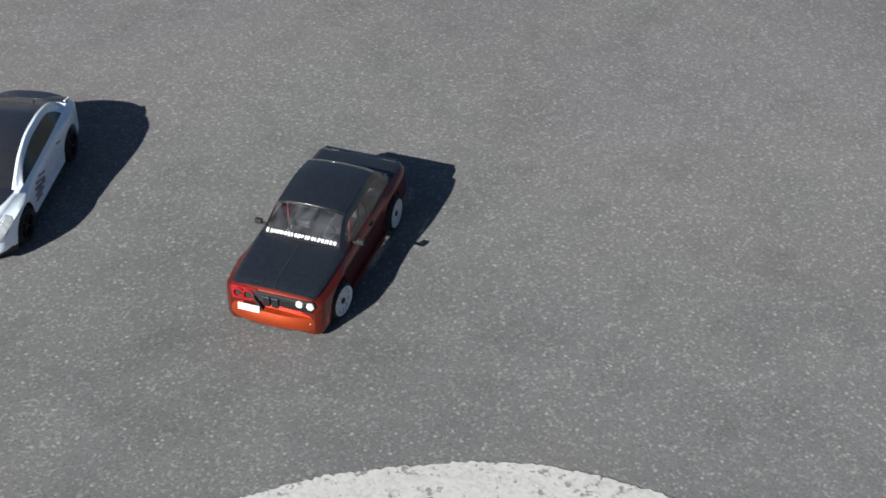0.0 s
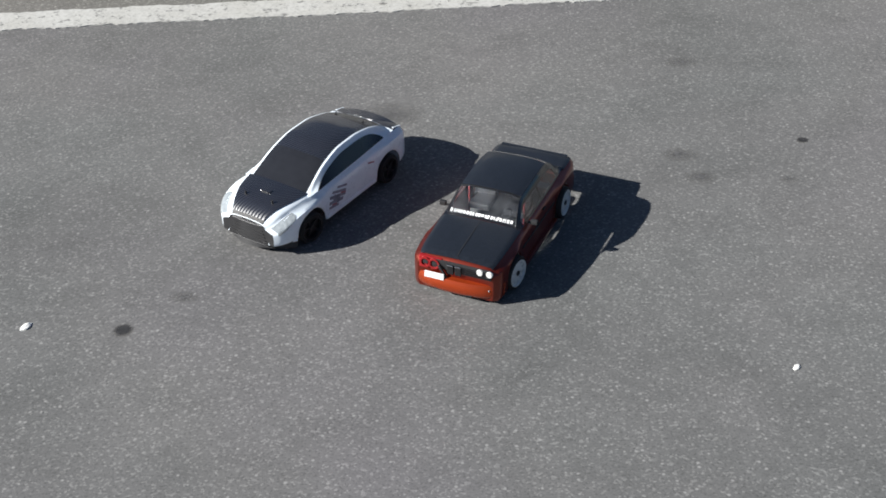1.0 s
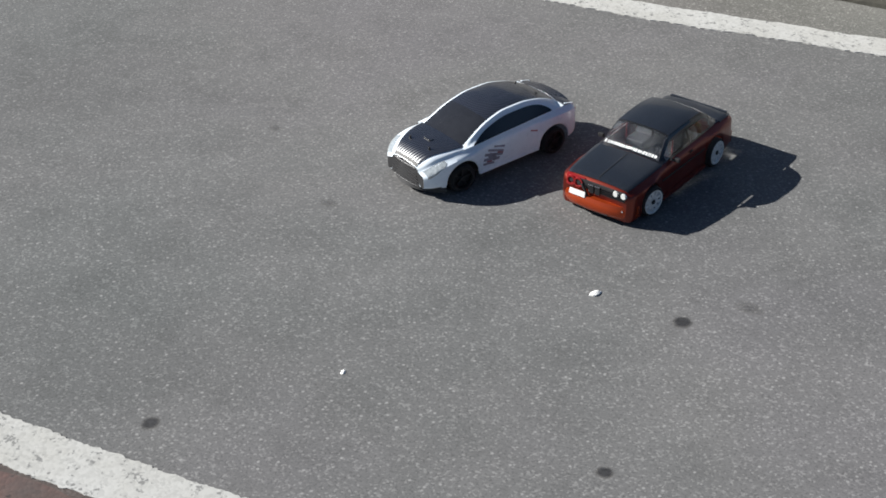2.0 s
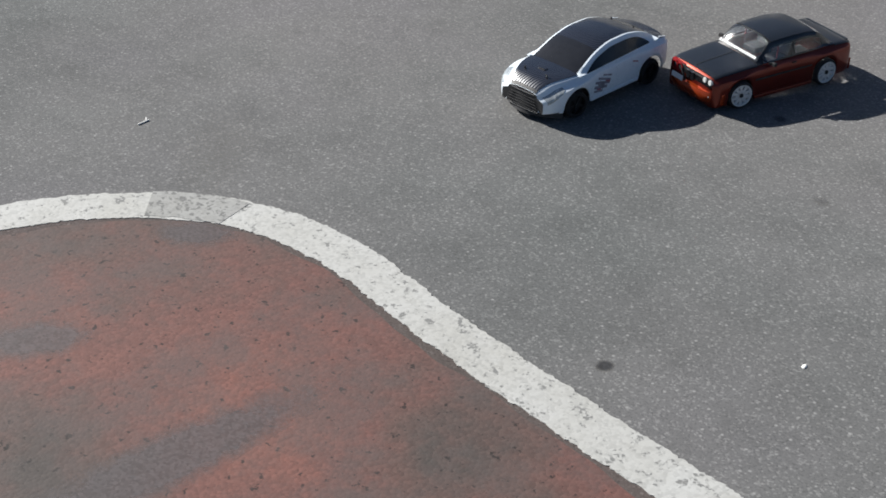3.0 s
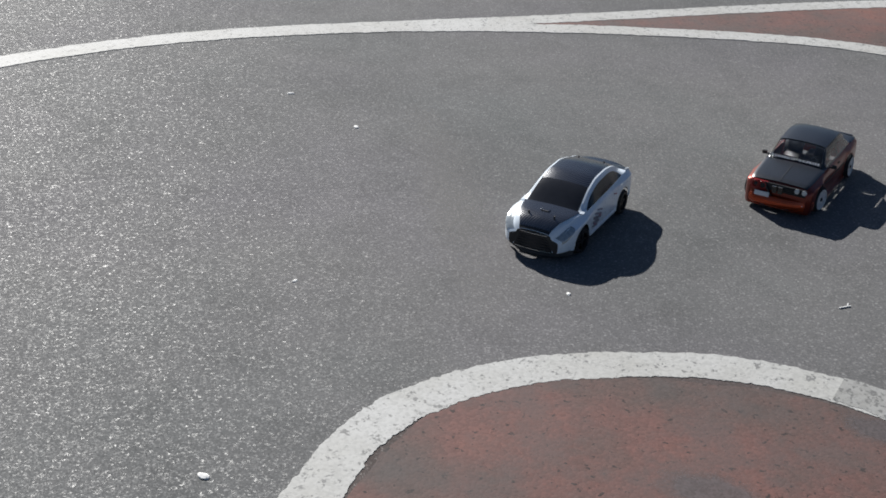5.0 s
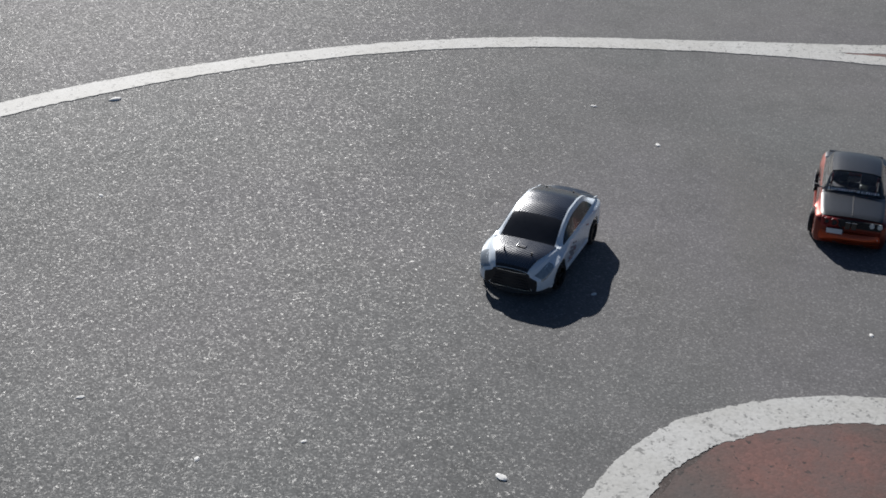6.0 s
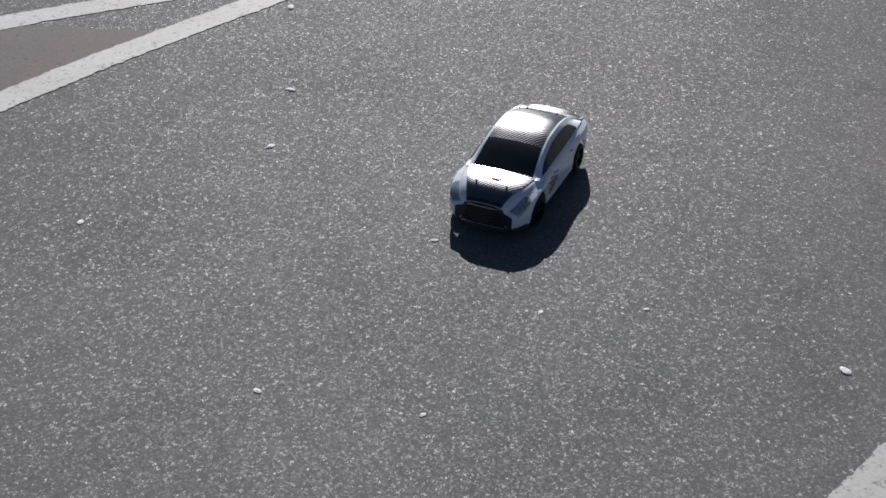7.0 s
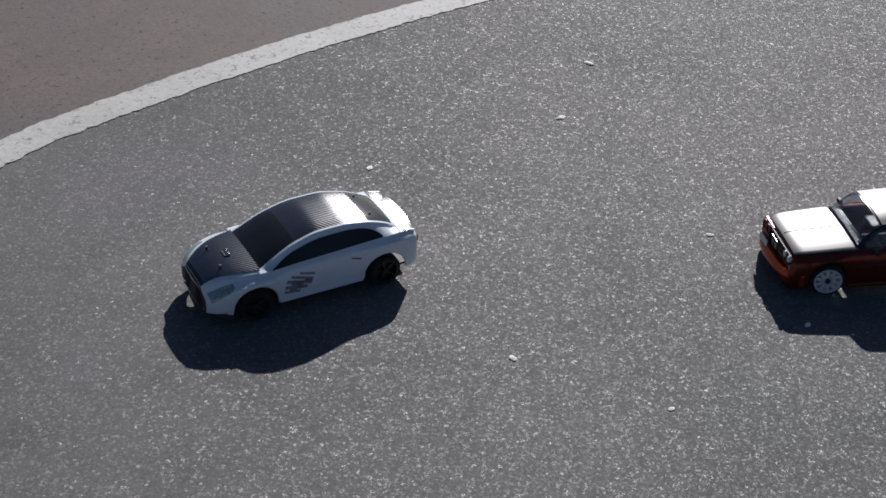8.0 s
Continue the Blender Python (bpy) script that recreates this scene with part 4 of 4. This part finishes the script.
def ground_marks():
    flat_spot("oil_stain", 0.16, 2.935, 0.085, 0.070, OIL, "large soft dark oil stain on the asphalt", "stain", 1)
    for k, (x, y, r, q) in enumerate(((-0.28, 2.15, 0.021, 0.019), (-0.24, 1.71, 0.015, 0.015), (-0.96, 1.46, 0.016, 0.018), (1.05, 2.82, 0.015, 0.013), (-0.90, 2.76, 0.013, 0.011))):
        flat_spot("tar_spot", x, y, r * 1.08, q * 1.08, TAR, "small dark tar spot on the asphalt", "stain", 10 + k)
    for k, (x, y, r) in enumerate(((-0.19, 2.25, 0.024), (0.99, 2.66, 0.015), (0.83, 3.19, 0.032), (0.81, 2.67, 0.028), (0.78, 2.76, 0.034), (-0.90, 2.58, 0.026), (-1.38, 2.42, 0.016), (-1.09, 2.20, 0.018), (0.10, 3.52, 0.010))):
        flat_spot("faint_stain", x, y, r * 1.4, r, OIL, "faint grey stain on the asphalt", "stain", 30 + k, 0.0034 if y > 3.4 else 0.0012)
    tagged(flat_spot("worn_patch", -1.200, 0.74, 0.34, 0.075, RUBBED, "grey rubbed band across the red-brown paint", "stain", 61, 0.00135, 91), kind="structure")
    tagged(flat_spot("worn_patch", -1.755, 1.120, 0.10, 0.060, RUBBED, "grey rubbed patch beside the white border", "stain", 63, 0.00135, 50), kind="structure")
    tagged(flat_spot("worn_patch", -1.62, 0.72, 0.12, 0.07, RUBBED, "grey rubbed patch in the red-brown paint", "stain", 67, 0.00135, 60), kind="structure")
    tagged(flat_spot("tyre_dirt", -2.86, 0.50, 0.70, 0.11, FAINT, "long faint dark tyre band on the asphalt", "stain", 71, 0.0012, -3), kind="structure")
    tagged(flat_spot("tyre_dirt", -2.03, 1.34, 0.20, 0.10, FAINT, "faint dark tyre band beside the island", "stain", 73, 0.0012, 140), kind="structure")
    for k, (x, y, r) in enumerate(((-0.46, 2.16, 0.013), (-3.60, -1.26, 0.020), (-3.06, -1.68, 0.016), (-2.57, -1.50, 0.013), (-2.28, -1.44, 0.013), (-1.79, -0.16, 0.014), (-2.00, -0.98, 0.009),
                                   (-1.81, -0.72, 0.008), (-1.43, -1.14, 0.009), (-2.51, 0.07, 0.008), (-3.42, 0.33, 0.011), (-3.71, 0.17, 0.011), (-1.45, -0.85, 0.007), (-2.93, -1.15, 0.009),
                                   (-0.75, 1.73, 0.007), (-2.37, 0.67, 0.008), (0.90, 2.05, 0.009), (-1.88, -0.53, 0.007), (-1.85, -1.69, 0.010))):
        pebble(x, y, r, k + 1)
    # a curled leaf and a pale twig
    bm = bmesh.new()
    us, vs = steps(-1, 1, 8), steps(-1, 1, 4)
    g = [[bm.verts.new((0.020 * u, 0.012 * v * (1 - 0.8 * u * u) + 0.003 * u, 0.003 + 0.006 * v * v + 0.004 * abs(u))) for v in vs] for u in us]
    for i in range(8):
        for j in range(4):
            bm.faces.new((g[i][j], g[i + 1][j], g[i + 1][j + 1], g[i][j + 1]))
    bmesh.ops.remove_doubles(bm, verts=bm.verts, dist=1e-6)
    bmesh.ops.solidify(bm, geom=bm.faces[:], thickness=0.0006)
    ob = tagged(part("dry_leaf", bm, BROWN_LEAF), "curled dark brown dry leaf on the asphalt", "leaf")
    ob.matrix_basis = pose(1.403, 1.992, 0, 0, 0, 40) @ Matrix.Diagonal((0.72, 0.72, 0.30, 1))
    bm = bmesh.new()
    box(bm, (0, 0, 0.0015), (0.030, 0.0028, 0.0024))
    box(bm, (0.012, 0.006, 0.002), (0.014, 0.0024, 0.0024), Matrix.Rotation(radians(50), 4, "Z"))
    ob = tagged(part("twig", bm, PALE), "short pale dry twig on the asphalt", "twig")
    ob.matrix_basis = pose(-2.23, 1.27, 0, 0, 0, 100)


north_side()
ground_marks()
ground_sheet()
line_marks()
RED, RED_WHEELS = red_car()
WHITE, WHITE_WHEELS = white_car()

# seconds, x, y, heading in degrees
RED_TRACK = [
    (0, 1.445, 1.874, -141.0), (0.1, 1.339, 1.945, -138.3), (0.2, 1.252, 2.005, -136.2), (0.3, 1.122, 2.091, -132.8), (0.5, 0.898, 2.215, -127.8), (0.8, 0.594, 2.356, -119.0),
    (1, 0.389, 2.438, -112.0), (1.2, 0.228, 2.497, -106.3), (1.5, -0.114, 2.588, -100.4), (1.7, -0.282, 2.616, -99.0), (2.8, -1.360, 2.586, -99.7), (3, -1.549, 2.531, -98.3),
    (3.5, -1.990, 2.355, -92.3), (4, -2.374, 2.104, -77.2), (4.5, -2.676, 1.804, -57.9), (5, -2.882, 1.444, -41.2), (5.2, -2.935, 1.324, -34.7), (5.75, -3.001, 0.929, -19.8),
    (6.3, -2.967, 0.572, -11.7), (6.5, -2.927, 0.390, -9.9), (6.9, -2.752, 0.095, -7.4), (7.3, -2.542, -0.144, -11.9), (7.6, -2.360, -0.360, -23.1), (7.8, -2.210, -0.512, -39.1), (8, -2.075, -0.676, -51.9)]
WHITE_TRACK = [
    (0, 1.044, 2.353, -128.5), (0.3, 0.731, 2.455, -126.0), (0.5, 0.512, 2.512, -123.6), (0.8, 0.223, 2.572, -122.6), (1, 0.024, 2.592, -121.8), (1.2, -0.139, 2.602, -120.9),
    (1.5, -0.455, 2.602, -118.6), (1.7, -0.633, 2.581, -116.5), (2.8, -1.611, 2.280, -92.0), (3, -1.769, 2.178, -84.8), (3.5, -2.125, 1.900, -67.6), (4, -2.408, 1.557, -54.8),
    (4.5, -2.611, 1.173, -47.3), (5, -2.725, 0.766, -38.7), (5.2, -2.748, 0.628, -35.9), (6.3, -2.606, -0.311, -16.0), (6.5, -2.530, -0.479, -12.4), (7, -2.269, -0.863, -8.3),
    (7.5, -1.915, -1.224, -9.1), (8, -1.441, -1.589, -32.4)]


def spin_rows(track, r, x, y, steer):
    """A wheel rolls at the pace of its car; the front ones are turned into the slide."""
    rows, angle, ts = [], 0.0, [q[0] for q in track]
    at = lambda t: Vector((float(np.interp(t, ts, [q[1] for q in track])), float(np.interp(t, ts, [q[2] for q in track]))))
    for k in range(241):
        t = k / 30
        pace = min(1.4, (at(min(t + 0.05, 8)) - at(max(t - 0.05, 0))).length / 0.1)
        rows.append((t, pose(x, y, r, 0, 0, steer) @ pose(0, 0, 0, 0, angle, 0)))
        angle += min(80.0, math.degrees(pace / 30 / r))
    return rows


def motions():
    for car, track, wheels, r in ((RED, RED_TRACK, RED_WHEELS, 0.0325), (WHITE, WHITE_TRACK, WHITE_WHEELS, 0.0315)):
        walk(car, [(t, pose(x, y, 0.0005, 0, 0, h)) for t, x, y, h in track])
        for w in wheels:
            x, y, _ = w.location
            walk(w, spin_rows(track, r, x, y, -9 if x > 0 else 0))


motions()
